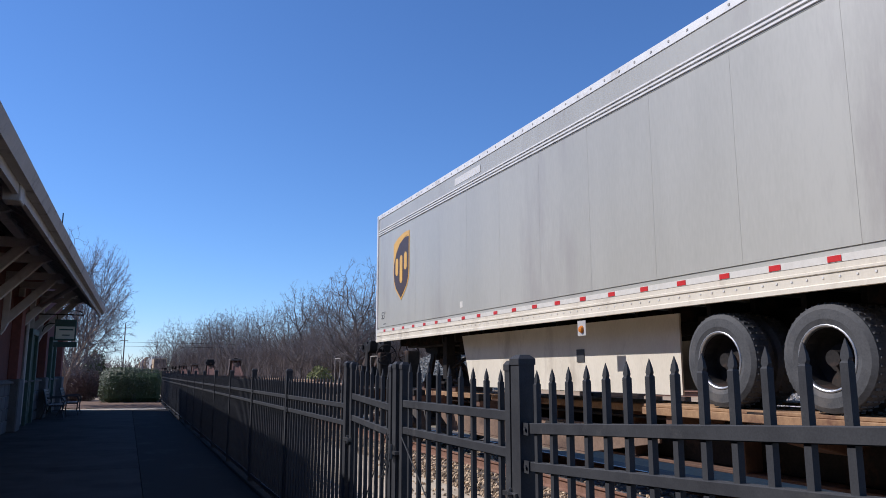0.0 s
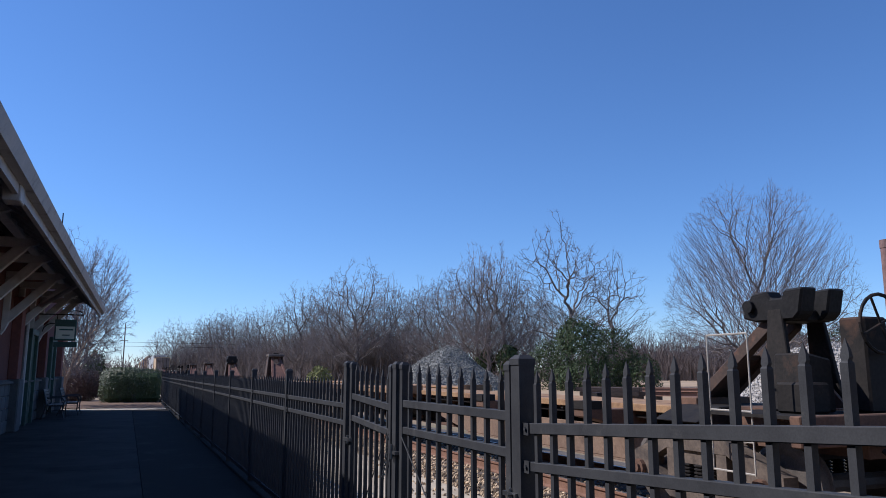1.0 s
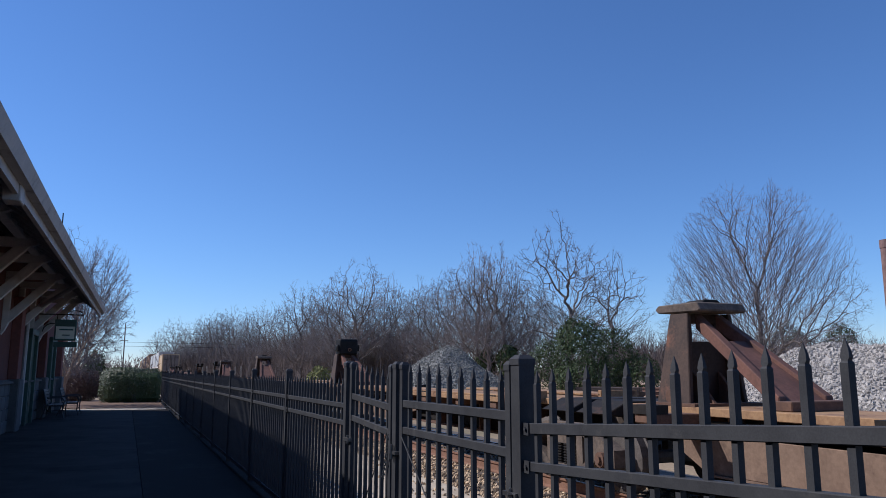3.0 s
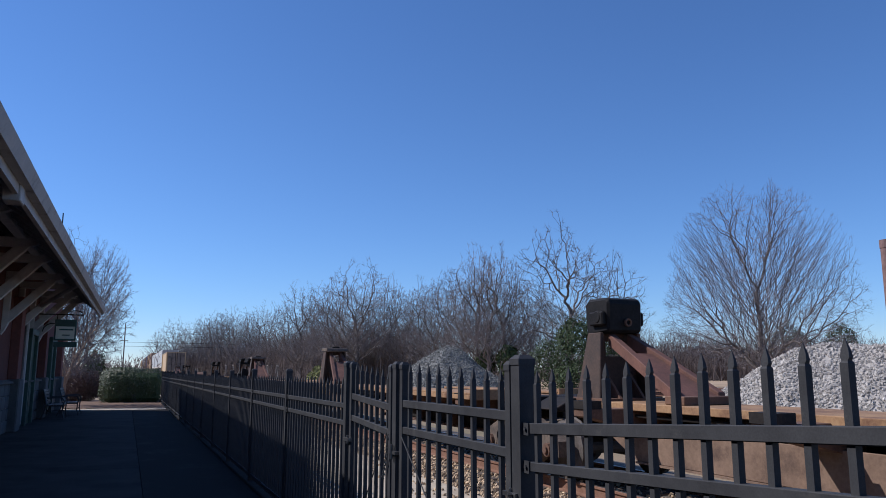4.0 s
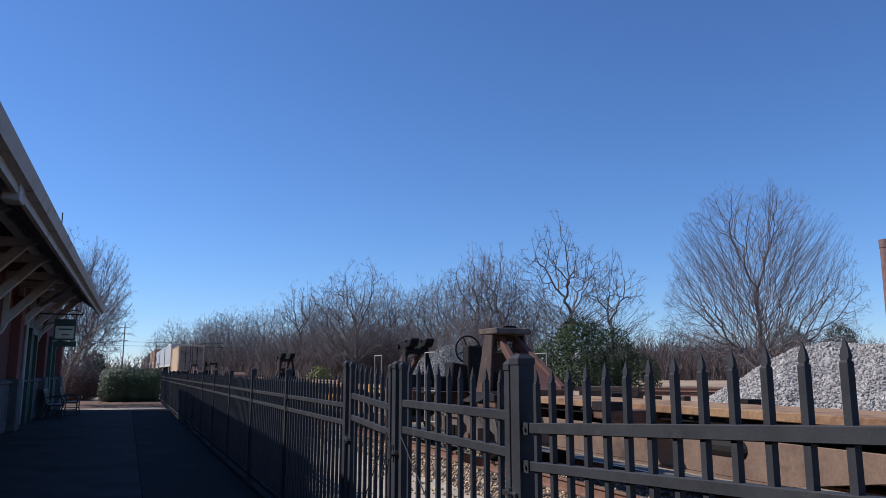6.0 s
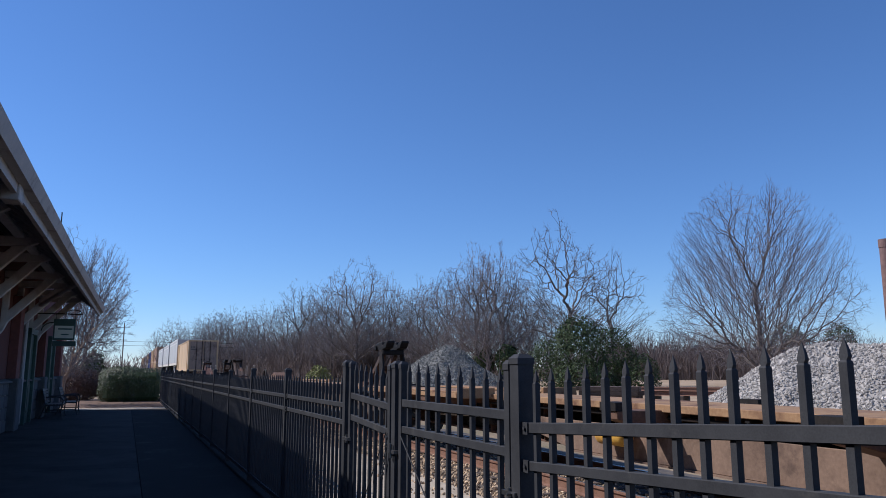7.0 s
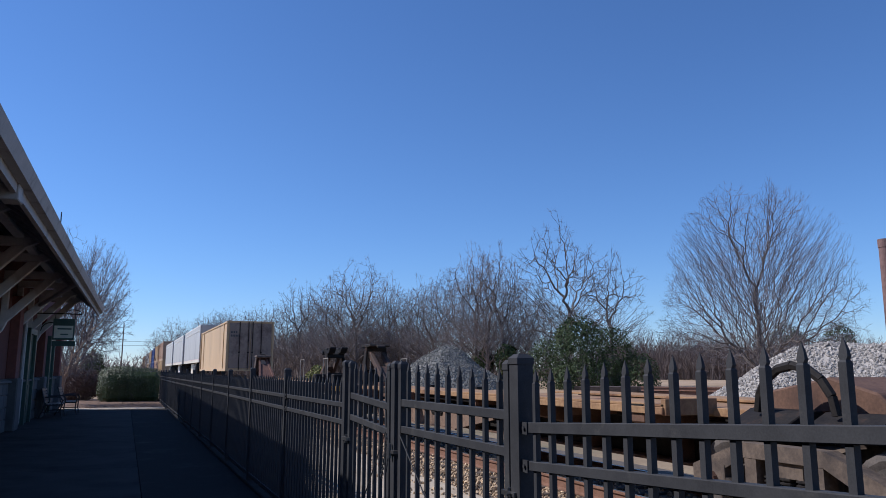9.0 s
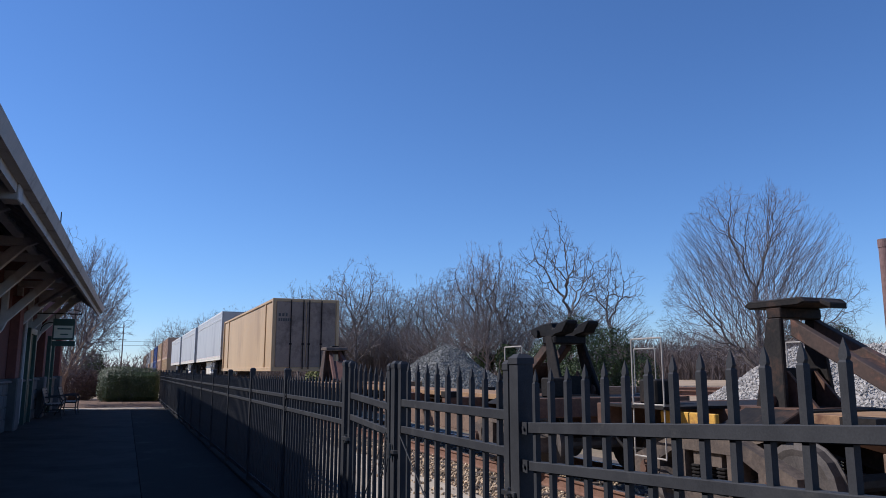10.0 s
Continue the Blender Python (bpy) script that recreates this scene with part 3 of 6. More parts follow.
def truck(car, y, spin=True):
    """A three-piece freight bogie: two side frames, springs, bolster, two wheelsets."""
    if "side" not in wheel_cache:
        g = Geo()
        # frame in pieces, so that the windows stay open
        g.prism([(-1.14, 0.34), (-0.74, 0.34), (-0.70, 0.44), (-0.70, 0.58), (-0.92, 0.64), (-1.14, 0.55)], "x", -0.09, 0.09)
        g.prism([(1.14, 0.34), (0.74, 0.34), (0.70, 0.44), (0.70, 0.58), (0.92, 0.64), (1.14, 0.55)], "x", -0.09, 0.09)
        g.prism([(-0.92, 0.64), (-0.70, 0.55), (-0.44, 0.68), (0.44, 0.68), (0.70, 0.55), (0.92, 0.64), (0.46, 0.82), (-0.46, 0.82)], "x", -0.085, 0.085)
        g.prism([(-0.74, 0.46), (-0.70, 0.36), (-0.42, 0.17), (0.42, 0.17), (0.70, 0.36), (0.74, 0.46), (0.66, 0.46), (0.38, 0.27), (-0.38, 0.27), (-0.66, 0.46)], "x", -0.085, 0.085)
        g.box(-0.08, 0.08, -0.44, -0.30, 0.24, 0.72).box(-0.08, 0.08, 0.30, 0.44, 0.24, 0.72)
        wheel_cache["side"] = g.mesh("side_frame", M_TRUCK)
        coil = [(0.26, 0.01)]
        for k in range(8):
            z = 0.26 + k * 0.036
            coil += [(z, 0.06), (z + 0.008, 0.078), (z + 0.02, 0.078), (z + 0.028, 0.06)]
        coil.append((0.55, 0.01))
        wheel_cache["spring"] = Geo().lathe(coil, (0, 0, 0), "z", 8).mesh("spring", M_BLACKSTEEL)
        b = Geo().prism([(-1.05, 0.54), (1.05, 0.54), (1.05, 0.68), (0.4, 0.78), (-0.4, 0.78), (-1.05, 0.68)], "y", -0.2, 0.2)
        b.tube((0, 0, 0.75), (0, 0, 0.92), 0.25, n=14)
        for yy in (-0.42, 0.42):
            b.box(-0.85, 0.85, yy - 0.05, yy + 0.05, 0.3, 0.42)
        wheel_cache["bolster"] = b.mesh("bolster", M_TRUCK)
        wheel_cache["cap"] = Geo().tube((-0.07, 0, 0), (0.07, 0, 0), 0.095, n=10).tube((-0.1, 0, 0), (0.1, 0, 0), 0.05, n=8).mesh("bearing_cap", M_RUST)
    for s in (-1, 1):
        part("side_frame", wheel_cache["side"], M_TRUCK, car).matrix_basis = pose(s * 1.0, y, 0)
        for yy in (-0.18, 0, 0.18):
            part("spring", wheel_cache["spring"], M_BLACKSTEEL, car).matrix_basis = pose(s * 1.0, y + yy, 0)
    part("bolster", wheel_cache["bolster"], M_TRUCK, car).matrix_basis = pose(0, y, 0)
    for dy in (-0.89, 0.89):
        for s in (-1, 1):
            part("bearing_cap", wheel_cache["cap"], M_RUST, car).matrix_basis = pose(s * 1.07, y + dy, 0.42)
        wheelset(car, y + dy, spin)


def spine(car, a, b, wheels_at_low_end, variant):
    """One platform between bogies at a and b: spine beam, flanges, cross arms with corner pads, wheel decks."""
    L = b - a
    mid = (a + b) / 2
    g = Geo()
    g.prism([(a + 0.25, 0.80), (a + 1.9, 0.42), (b - 1.9, 0.42), (b - 0.25, 0.80), (b - 0.25, 1.0), (a + 0.25, 1.0)], "x", -0.13, 0.13)
    # web coloured black for the shade under the top flange
    beam = part("spine_beam", g, M_BLACKSTEEL, car, "deep steel beam, flange shade in its black colour", bevel=0.01)
    part("top_flange", Geo().prism([(-0.56, 1.0), (-0.13, 0.985), (0.13, 0.985), (0.56, 1.0), (0.56, 1.095), (-0.56, 1.095)], "y", a + 0.15, b - 0.15), M_DECK, beam, "orange rusted flange", bevel=0.008)
    part("bottom_flange", Geo().box(-0.34, 0.34, a + 1.9, b - 1.9, 0.38, 0.415), M_RUST, beam, bevel=0.005)
    # deep side plates where the stanchion is bolted
    p0, p1 = (b - 8.6, b - 1.5) if wheels_at_low_end else (a + 1.5, a + 8.6)
    slim = 1.6 if wheels_at_low_end else 0.5
    for s in (-1, 1):
        plate = Geo().prism([(p0, 0.62), (p0 + slim, 0.36), (p1 - 2.1 + slim, 0.36), (p1, 0.62), (p1, 0.78), (p0, 0.78)], "x", s * 0.43 - 0.02, s * 0.43 + 0.02)
        side = part("side_plate", plate, M_PLATE, beam, "dusty rust-brown side plate", bevel=0.006)
        part("plate_lip", Geo().box(s * 0.455 - 0.035, s * 0.455 + 0.035, p0 + slim, p1 - 2.1 + slim, 0.335, 0.358), M_PLATE, side)
    y = a + 2.2
    while y < b - 2.1:
        for s in (-1, 1):
            part("rib", Geo().box(s * 0.25 - 0.12, s * 0.25 + 0.12, y - 0.012, y + 0.012, 0.42, 1.0), M_RUST, beam)
        y += 1.9
    pipe = Geo()
    for s in (-1, 1):
        pipe.tube((s * 0.47, a + 0.8, 0.93), (s * 0.47, b - 0.8, 0.93), 0.022, n=6)
        for k in range(7):
            yy = a + 1.2 + k * (L - 2.4) / 6
            pipe.box(s * 0.43 - 0.1, s * 0.43 + 0.1, yy - 0.03, yy + 0.03, 0.955, 0.99)
    part("brake_pipe", pipe, M_BLACKSTEEL, car, "sooty brake pipe along the beam")
    part("data_plate", Geo().box(-0.445, -0.425, (p0 + p1) / 2 - 0.25, (p0 + p1) / 2 + 0.3, 0.56, 0.74), M_TRUCK, beam)
    cyl_y = mid - 1.6 if variant % 2 else mid + 1.8
    part("brake_cylinder", Geo().lathe([(-0.3, 0.01), (-0.3, 0.1), (-0.26, 0.13), (0.26, 0.13), (0.3, 0.1), (0.3, 0.01)], (-0.36, cyl_y, 0.66), "y", 14), M_BLACKSTEEL, car, "brake cylinder on the beam")
    part("brake_lever", Geo().tube((-0.36, cyl_y + 0.3, 0.66), (-0.36, cyl_y + 2.4, 0.6), 0.018, n=6), M_HANDRAIL, car)
    # cross arms for container corners
    for k, yy in enumerate((a + 1.9, mid - 3.05, mid + 3.05, b - 1.9)):
        arm = Geo().prism([(-1.22, 0.93), (-0.33, 0.72), (0.33, 0.72), (1.22, 0.93), (1.22, 1.027), (-1.22, 1.027)], "y", yy - 0.16, yy + 0.16)
        arm_part = part("cross_arm", arm, M_YELLOW if k == 3 and variant == 3 else M_RUST, car, "faded yellow cross arm" if k == 3 and variant == 3 else "", bevel=0.008)
        part("corner_pad", Geo().box(-1.24, -1.0, yy - 0.16, yy + 0.16, 1.028, 1.13), M_BLACKSTEEL, arm_part)
        part("corner_pad", Geo().box(1.0, 1.24, yy - 0.16, yy + 0.16, 1.028, 1.13), M_BLACKSTEEL, arm_part)
    # decks for the trailer wheels
    y0, y1 = (a + 1.4, a + 6.6) if wheels_at_low_end else (b - 6.6, b - 1.4)
    deck = Geo()
    for s in (-1, 1):
        deck.box(s * 0.86 - 0.36, s * 0.86 + 0.36, y0, y1, 1.11, 1.145)
        deck.box(s * 1.22 - 0.025, s * 1.22 + 0.025, y0, y1, 1.03, 1.11)
        deck.box(s * 0.86 - 0.36, s * 0.86 + 0.36, y0 - 0.03, y0 + 0.05, 1.02, 1.2)
    part("wheel_deck", deck, M_DECK, car, "orange rusted plates for trailer tyres", bevel=0.006)
    for yy in (y0 + 0.4, y0 + 1.9, y0 + 3.4, y1 - 0.4):
        part("deck_bearer", Geo().box(-1.2, 1.2, yy - 0.05, yy + 0.05, 0.93, 1.03), M_RUST, car)
    # end collars over the bogies
    for yy, s in ((a, 1), (b, -1)):
        col = Geo().prism([(-0.95, 0.96), (-0.5, 0.90), (0.5, 0.90), (0.95, 0.96), (0.6, 1.12), (-0.6, 1.12)], "y", yy + s * 0.1, yy + s * 0.8)
        part("end_collar", col, M_BLACKSTEEL, car, "sooty casting over the bogie", bevel=0.01)


def hitch(car, y, way, dark, height=2.3, red=True, folded=False):
    """A trailer stanchion: uprights, head plate with jaws and a raking strut towards way (+1 or -1)."""
    base = 1.10
    if folded:
        g = Geo().prism([(y - 0.8, base), (y + 0.9, base), (y + 0.6, base + 0.2), (y - 0.1, base + 0.34), (y - 0.6, base + 0.2)], "x", -0.4, 0.4)
        part("folded_stanchion", g, M_RUST, car, "trailer stanchion folded down", bevel=0.02)
        arch = Geo()
        for i in range(8):
            a0, a1 = math.pi * i / 8, math.pi * (i + 1) / 8
            arch.tube((-0.75, y - 0.45 * math.cos(a0), base + 0.45 * math.sin(a0)), (-0.75, y - 0.45 * math.cos(a1), base + 0.45 * math.sin(a1)), 0.045, n=6)
        part("hose_arch", arch, M_BLACKSTEEL, car, "arched black hose")
        return
    # style: True is a pair of long beaked jaws
    style = dark if dark else ("plated" if red else "post")
    st_mat = M_DARKRUST if style in ("plated", "box") else M_BLACKSTEEL
    strut_mat = M_HITCHRED if style in ("plated", "box") else M_DARKRUST
    broad = style in ("plated", "box")
    foot_w, head_w = (0.40, 0.29) if broad else (0.32, 0.25)
    neck = height - (0.5 if style == "box" else 0.12 if style == "plated" else 0.2)
    # upright: a tapered back plate with a window below the head, and two cheek plates
    low_z, win0, win1 = (1.10, neck - 0.34, neck - 0.12) if broad else (1.10, 1.42 if style is True else height - 0.72, neck)

    def half(z):
        return foot_w + (head_w - foot_w) * (z - 1.1) / (neck - 1.1)
    y_back = y - 0.28 * way if style is True else y
    back = Geo().prism([(-half(low_z), low_z), (half(low_z), low_z), (half(win0), win0), (-half(win0), win0)], "y", y_back - 0.03, y_back + 0.03)
    if broad:
        back.prism([(-half(win1), win1), (half(win1), win1), (half(neck), neck), (-half(neck), neck)], "y", y - 0.03, y + 0.03)
        back.box(-0.3, -0.17, y - 0.03, y + 0.03, win0, win1).box(0.17, 0.3, y - 0.03, y + 0.03, win0, win1)
    st = part("stanchion", back, st_mat, car, "rusty upright frame" if st_mat is M_DARKRUST else "sooty upright frame", bevel=0.01)
    deep = 0.3 if broad else 0.2
    for s in (-1, 1):
        xa, xb = s * (foot_w + 0.03), s * (head_w + 0.03)
        cheek = Geo()
        y_low = y - (0.32 if style is True else 0.05) * way
        ring_low = [(xa - 0.03, y_low - deep, base), (xa + 0.03, y_low - deep, base), (xa + 0.03, y_low + deep, base), (xa - 0.03, y_low + deep, base)]
        top_d = 0.16 if broad else 0.09
        ring_top = [(xb - 0.03, y - top_d, neck), (xb + 0.03, y - top_d, neck), (xb + 0.03, y + top_d, neck), (xb - 0.03, y + top_d, neck)]
        cheek.solid(ring_low + ring_top, [(3, 2, 1, 0), (4, 5, 6, 7), (0, 1, 5, 4), (1, 2, 6, 5), (2, 3, 7, 6), (3, 0, 4, 7)])
        part("upright", cheek, st_mat, st, bevel=0.01)
        part("pivot", Geo().tube((xa - 0.07, y_low, 1.2), (xa + 0.07, y_low, 1.2), 0.085, n=10), M_RUST, st)
        part("gusset", Geo().prism([(y - 0.42, base), (y - 0.05, base), (y - 0.05, base + 0.4)], "x", s * 0.2 - 0.02, s * 0.2 + 0.02), M_RUST, st)
    part("foot_plate", Geo().box(-0.56, 0.56, y - 0.44, y + 0.44, 1.096, 1.13), M_RUST, st)
    if style == "box":
        head = Geo().prism([(y - 0.28, height - 0.5), (y + 0.26, height - 0.54), (y + 0.3, height - 0.08), (y + 0.22, height), (y - 0.24, height), (y - 0.3, height - 0.06)], "x", -0.3, 0.3)
        part("head_plate", head, M_GREASE, st, "greasy black coupler head", bevel=0.035)
        for s in (-1, 1):
            part("head_lug", Geo().tube((s * 0.28, y - 0.1, height - 0.28), (s * 0.38, y - 0.1, height - 0.28), 0.1, n=12).box(s * 0.33 - 0.04, s * 0.33 + 0.04, y - 0.24, y + 0.1, height - 0.4, height - 0.2), M_GREASE, st, bevel=0.02)
        part("lock_eye", Geo().lathe([(-0.03, 0.035), (-0.03, 0.06), (0.0, 0.06), (0.0, 0.035)], (0.02, y - 0.31, height - 0.36), "y", 12), M_RUST, st, "worn lock eye")
    elif style == "post":
        head = Geo().prism([(y - 0.42, height - 0.055), (y - 0.32, height - 0.085), (y + 0.32, height - 0.085), (y + 0.4, height - 0.045), (y + 0.33, height), (y - 0.36, height)], "x", -0.31, 0.31)
        part("head_plate", head, M_BLACKSTEEL, st, "flat sooty head plate", bevel=0.014)
        part("head_beam", Geo().box(-0.3, 0.3, y - 0.1, y + 0.1, height - 0.2, height - 0.087), M_BLACKSTEEL, st, bevel=0.012)
        part("head_lip", Geo().prism([(y - 0.56, height - 0.13), (y - 0.43, height - 0.07), (y - 0.43, height - 0.02), (y - 0.56, height - 0.07)], "x", -0.12, 0.12), M_BLACKSTEEL, st, bevel=0.01)
    elif style == "plated":
        head = Geo().prism([(y - 0.4, height - 0.1), (y - 0.36, height - 0.12), (y + 0.36, height - 0.1), (y + 0.42, height - 0.05), (y + 0.36, height), (y - 0.34, height)], "x", -0.37, 0.37)
        part("head_plate", head, M_TRUCK, st, "flat dusty head plate", bevel=0.014)
        part("head_jaw", Geo().prism([(-0.16, height + 0.002), (0.16, height + 0.002), (0.1, height + 0.05), (-0.1, height + 0.05)], "y", y - 0.2, y + 0.1), M_BLACKSTEEL, st)
    else:
        # jaws: two long beaked cheeks with a notch between beak and heel, on a cross block
        for s in (-1, 1):
            if style == "saddle":
                line = [(0.44, -0.28), (0.43, -0.2), (0.3, -0.02), (0.1, 0), (0.04, -0.09), (-0.1, -0.09), (-0.13, -0.01), (-0.38, 0), (-0.32, -0.26), (-0.24, -0.33), (0.26, -0.33)]
            else:
                line = [(0.56, -0.17), (0.55, -0.07), (0.3, -0.03), (0.1, 0), (-0.08, 0), (-0.12, -0.09), (-0.2, -0.09), (-0.26, -0.03), (-0.54, 0.03), (-0.57, -0.02), (-0.43, -0.17), (-0.22, -0.2), (-0.1, -0.25), (0.15, -0.23)]
            beak = Geo().prism([(y + a * way, height + b) for a, b in line], "x", s * 0.2 - 0.11, s * 0.2 + 0.11)
            part("head_ear", beak, M_GREASE, st, "greasy black coupler jaw", bevel=0.02)
            part("head_lug", Geo().tube((s * 0.31 - 0.05, y + 0.32 * way, height - 0.16), (s * 0.31 + 0.05, y + 0.32 * way, height - 0.16), 0.07, n=12), M_GREASE, st)
        part("head_plate", Geo().box(-0.3, 0.3, y - 0.2, y + 0.2, height - 0.34, height - 0.21), M_GREASE, st, bevel=0.02)
    rake = {"plated": 1.5, "box": 1.75, "post": 1.55}.get(style, 1.3) * way
    y_top, y_foot, z_top, z_foot = y + 0.09 * rake, y + rake, neck - 0.1, base + 0.06
    wide_foot, wide_top = (0.34, 0.16) if broad else (0.2, 0.17)
    for s in (-1, 1):
        leg = Geo()
        t = 0.055
        verts = []
        for yy, zz, xx, dz in ((y_top, z_top, wide_top, 0.09), (y_foot, z_foot, wide_foot, 0.08)):
            verts += [(s * xx - t, yy, zz - dz), (s * xx + t, yy, zz - dz), (s * xx + t, yy, zz + dz), (s * xx - t, yy, zz + dz)]
        leg.solid(verts, [(0, 1, 2, 3), (7, 6, 5, 4), (0, 4, 5, 1), (1, 5, 6, 2), (2, 6, 7, 3), (3, 7, 4, 0)])
        part("raking_strut", leg, strut_mat, car, "rust-red raking strut" if strut_mat is M_HITCHRED else "dark brown raking strut", bevel=0.01)
    f = 0.3 if broad else 0.45
    ym, zm, xm = y_top + (y_foot - y_top) * f, z_top + (z_foot - z_top) * f, wide_top + (wide_foot - wide_top) * f
    web = Geo().solid([(-xm, ym, zm - 0.02), (xm, ym, zm - 0.02), (xm, ym, zm + 0.03), (-xm, ym, zm + 0.03), (-wide_foot, y_foot, z_foot - 0.02), (wide_foot, y_foot, z_foot - 0.02), (wide_foot, y_foot, z_foot + 0.03), (-wide_foot, y_foot, z_foot + 0.03)],
                      [(0, 1, 2, 3), (7, 6, 5, 4), (0, 4, 5, 1), (1, 5, 6, 2), (2, 6, 7, 3), (3, 7, 4, 0)])
    part("strut_web", web, strut_mat, car)
    part("strut_foot", Geo().box(-0.42, 0.42, y_foot - 0.18, y_foot + 0.18, 1.096, 1.2), M_RUST, car, bevel=0.01)


def end_gear(car, y, out, brake, yellow):
    """Platform end beyond the last bogie: sill, coupler, grab irons, ladder; out is the way to the neighbour."""
    g = Geo().box(-0.42, 0.42, min(y, y + out * 1.5), max(y, y + out * 1.5), 0.72, 1.08)
    g.box(-1.3, 1.3, y + out * 1.5 - 0.06, y + out * 1.5 + 0.06, 0.85, 1.12)
    part("end_sill", g, M_RUST, car, bevel=0.01)
    if yellow:
        back, fore, low, high = (-0.9, 0.38, 0.98, 1.18) if out < 0 else (-0.1, 0.75, 0.93, 1.06)
        for s in (-1, 1):
            part("marking_panel", Geo().box(s * 0.98 - 0.03, s * 0.98 + 0.03, min(y + out * back, y + out * fore), max(y + out * back, y + out * fore), low, high), M_YELLOW, car, "faded yellow marking panel", bevel=0.008)
    c = Geo().box(-0.09, 0.09, min(y + out * 1.5, y + out * 2.05), max(y + out * 1.5, y + out * 2.05), 0.78, 0.94).box(-0.16, 0.18, y + out * 2.12 - 0.17, y + out * 2.12 + 0.17, 0.72, 1.0)
    part("coupler", c, M_BLACKSTEEL, car, "knuckle coupler", bevel=0.03)
    part("hose", Geo().tube((-0.3, y + out * 1.55, 0.8), (-0.2, y + out * 2.0, 0.45), 0.025, n=6).tube((-0.2, y + out * 2.0, 0.45), (-0.05, y + out * 2.3, 0.45), 0.025, n=6), M_BLACKSTEEL, car, "rubber brake hose")
    for s in (-1, 1):
        r = Geo()
        x, ya, yb = s * 1.22, y + out * 0.42, y + out * 0.95
        for p, q in (((x, ya, 0.55), (x, ya, 1.86)), ((x, yb, 0.55), (x, yb, 1.86)), ((x, ya, 1.86), (x, yb, 1.86)), ((x, ya, 1.13), (x, yb, 1.13)), ((x, ya, 0.85), (x, yb, 0.85)), ((x, ya, 0.56), (x, yb, 0.56))):
            r.tube(p, q, 0.010, n=6)
        part("grab_iron", r, M_HANDRAIL, car, "pale bent-pipe grab iron and steps")
    part("end_platform", Geo().box(-1.25, 1.25, min(y + out * 0.4, y + out * 1.46), max(y + out * 0.4, y + out * 1.46), 1.085, 1.115), M_BLACKSTEEL, car)
    box = Geo().box(-0.9, -0.55, y + out * 1.1 - 0.16, y + out * 1.1 + 0.16, 1.116, 1.4)
    part("valve_box", box, M_BLACKSTEEL, car, bevel=0.02)
    if brake:
        w = Geo()
        cy, cz, cx = y + out * 1.46, 1.95, -0.05
        for i in range(20):
            a0, a1 = 2 * math.pi * i / 20, 2 * math.pi * (i + 1) / 20
            w.tube((cx + 0.28 * math.cos(a0), cy, cz + 0.28 * math.sin(a0)), (cx + 0.28 * math.cos(a1), cy, cz + 0.28 * math.sin(a1)), 0.018, n=6)
        for i in range(4):
            a0 = math.pi * i / 2 + 0.4
            w.tube((cx, cy, cz), (cx + 0.28 * math.cos(a0), cy, cz + 0.28 * math.sin(a0)), 0.013, n=5)
        part("brake_wheel", w, M_BLACKSTEEL, car, "spoked brake wheel")
        part("brake_stand", Geo().box(-0.2, 0.12, cy - out * 0.2 - 0.14, cy - out * 0.2 + 0.14, 1.12, 2.02), M_BLACKSTEEL, car, "sooty brake housing", bevel=0.02)
        part("ratchet_box", Geo().prism([(-0.75, 1.12), (-0.35, 1.12), (-0.38, 1.62), (-0.7, 1.68)], "y", cy - out * 0.5 - 0.2, cy - out * 0.5 + 0.2), M_BLACKSTEEL, car, bevel=0.02)


def spine_car(u, bogies, hitches, label, ends=(True, True), tank=None, low_wheels=(), folded=(), brake_end=False, yellow=False):
    car = railcar("spine_car", u, label, "spine cars of the train")
    for b in bogies:
        truck(car, b - u, spin=-30 < b < 215)
    for i in range(len(bogies) - 1):
        spine(car, bogies[i] - u, bogies[i + 1] - u, i in low_wheels, i)
    if ends[0]:
        end_gear(car, bogies[0] - u, -1, brake_end, yellow)
    if ends[1]:
        end_gear(car, bogies[-1] - u, 1, brake_end, yellow)
    for h in hitches:
        hitch(car, h[0] - u, *h[1:])
    for f in folded:
        hitch(car, f - u, 1, True, folded=True)
    if tank:
        part("air_reservoir", Geo().lathe([(-0.3, 0.001), (-0.3, 0.08), (-0.25, 0.13), (0.25, 0.13), (0.3, 0.08), (0.3, 0.001)], (-0.62, tank - u, 0.66), "y", 18), M_YELLOW, car, "yellow air tank", smooth=True)
    return car


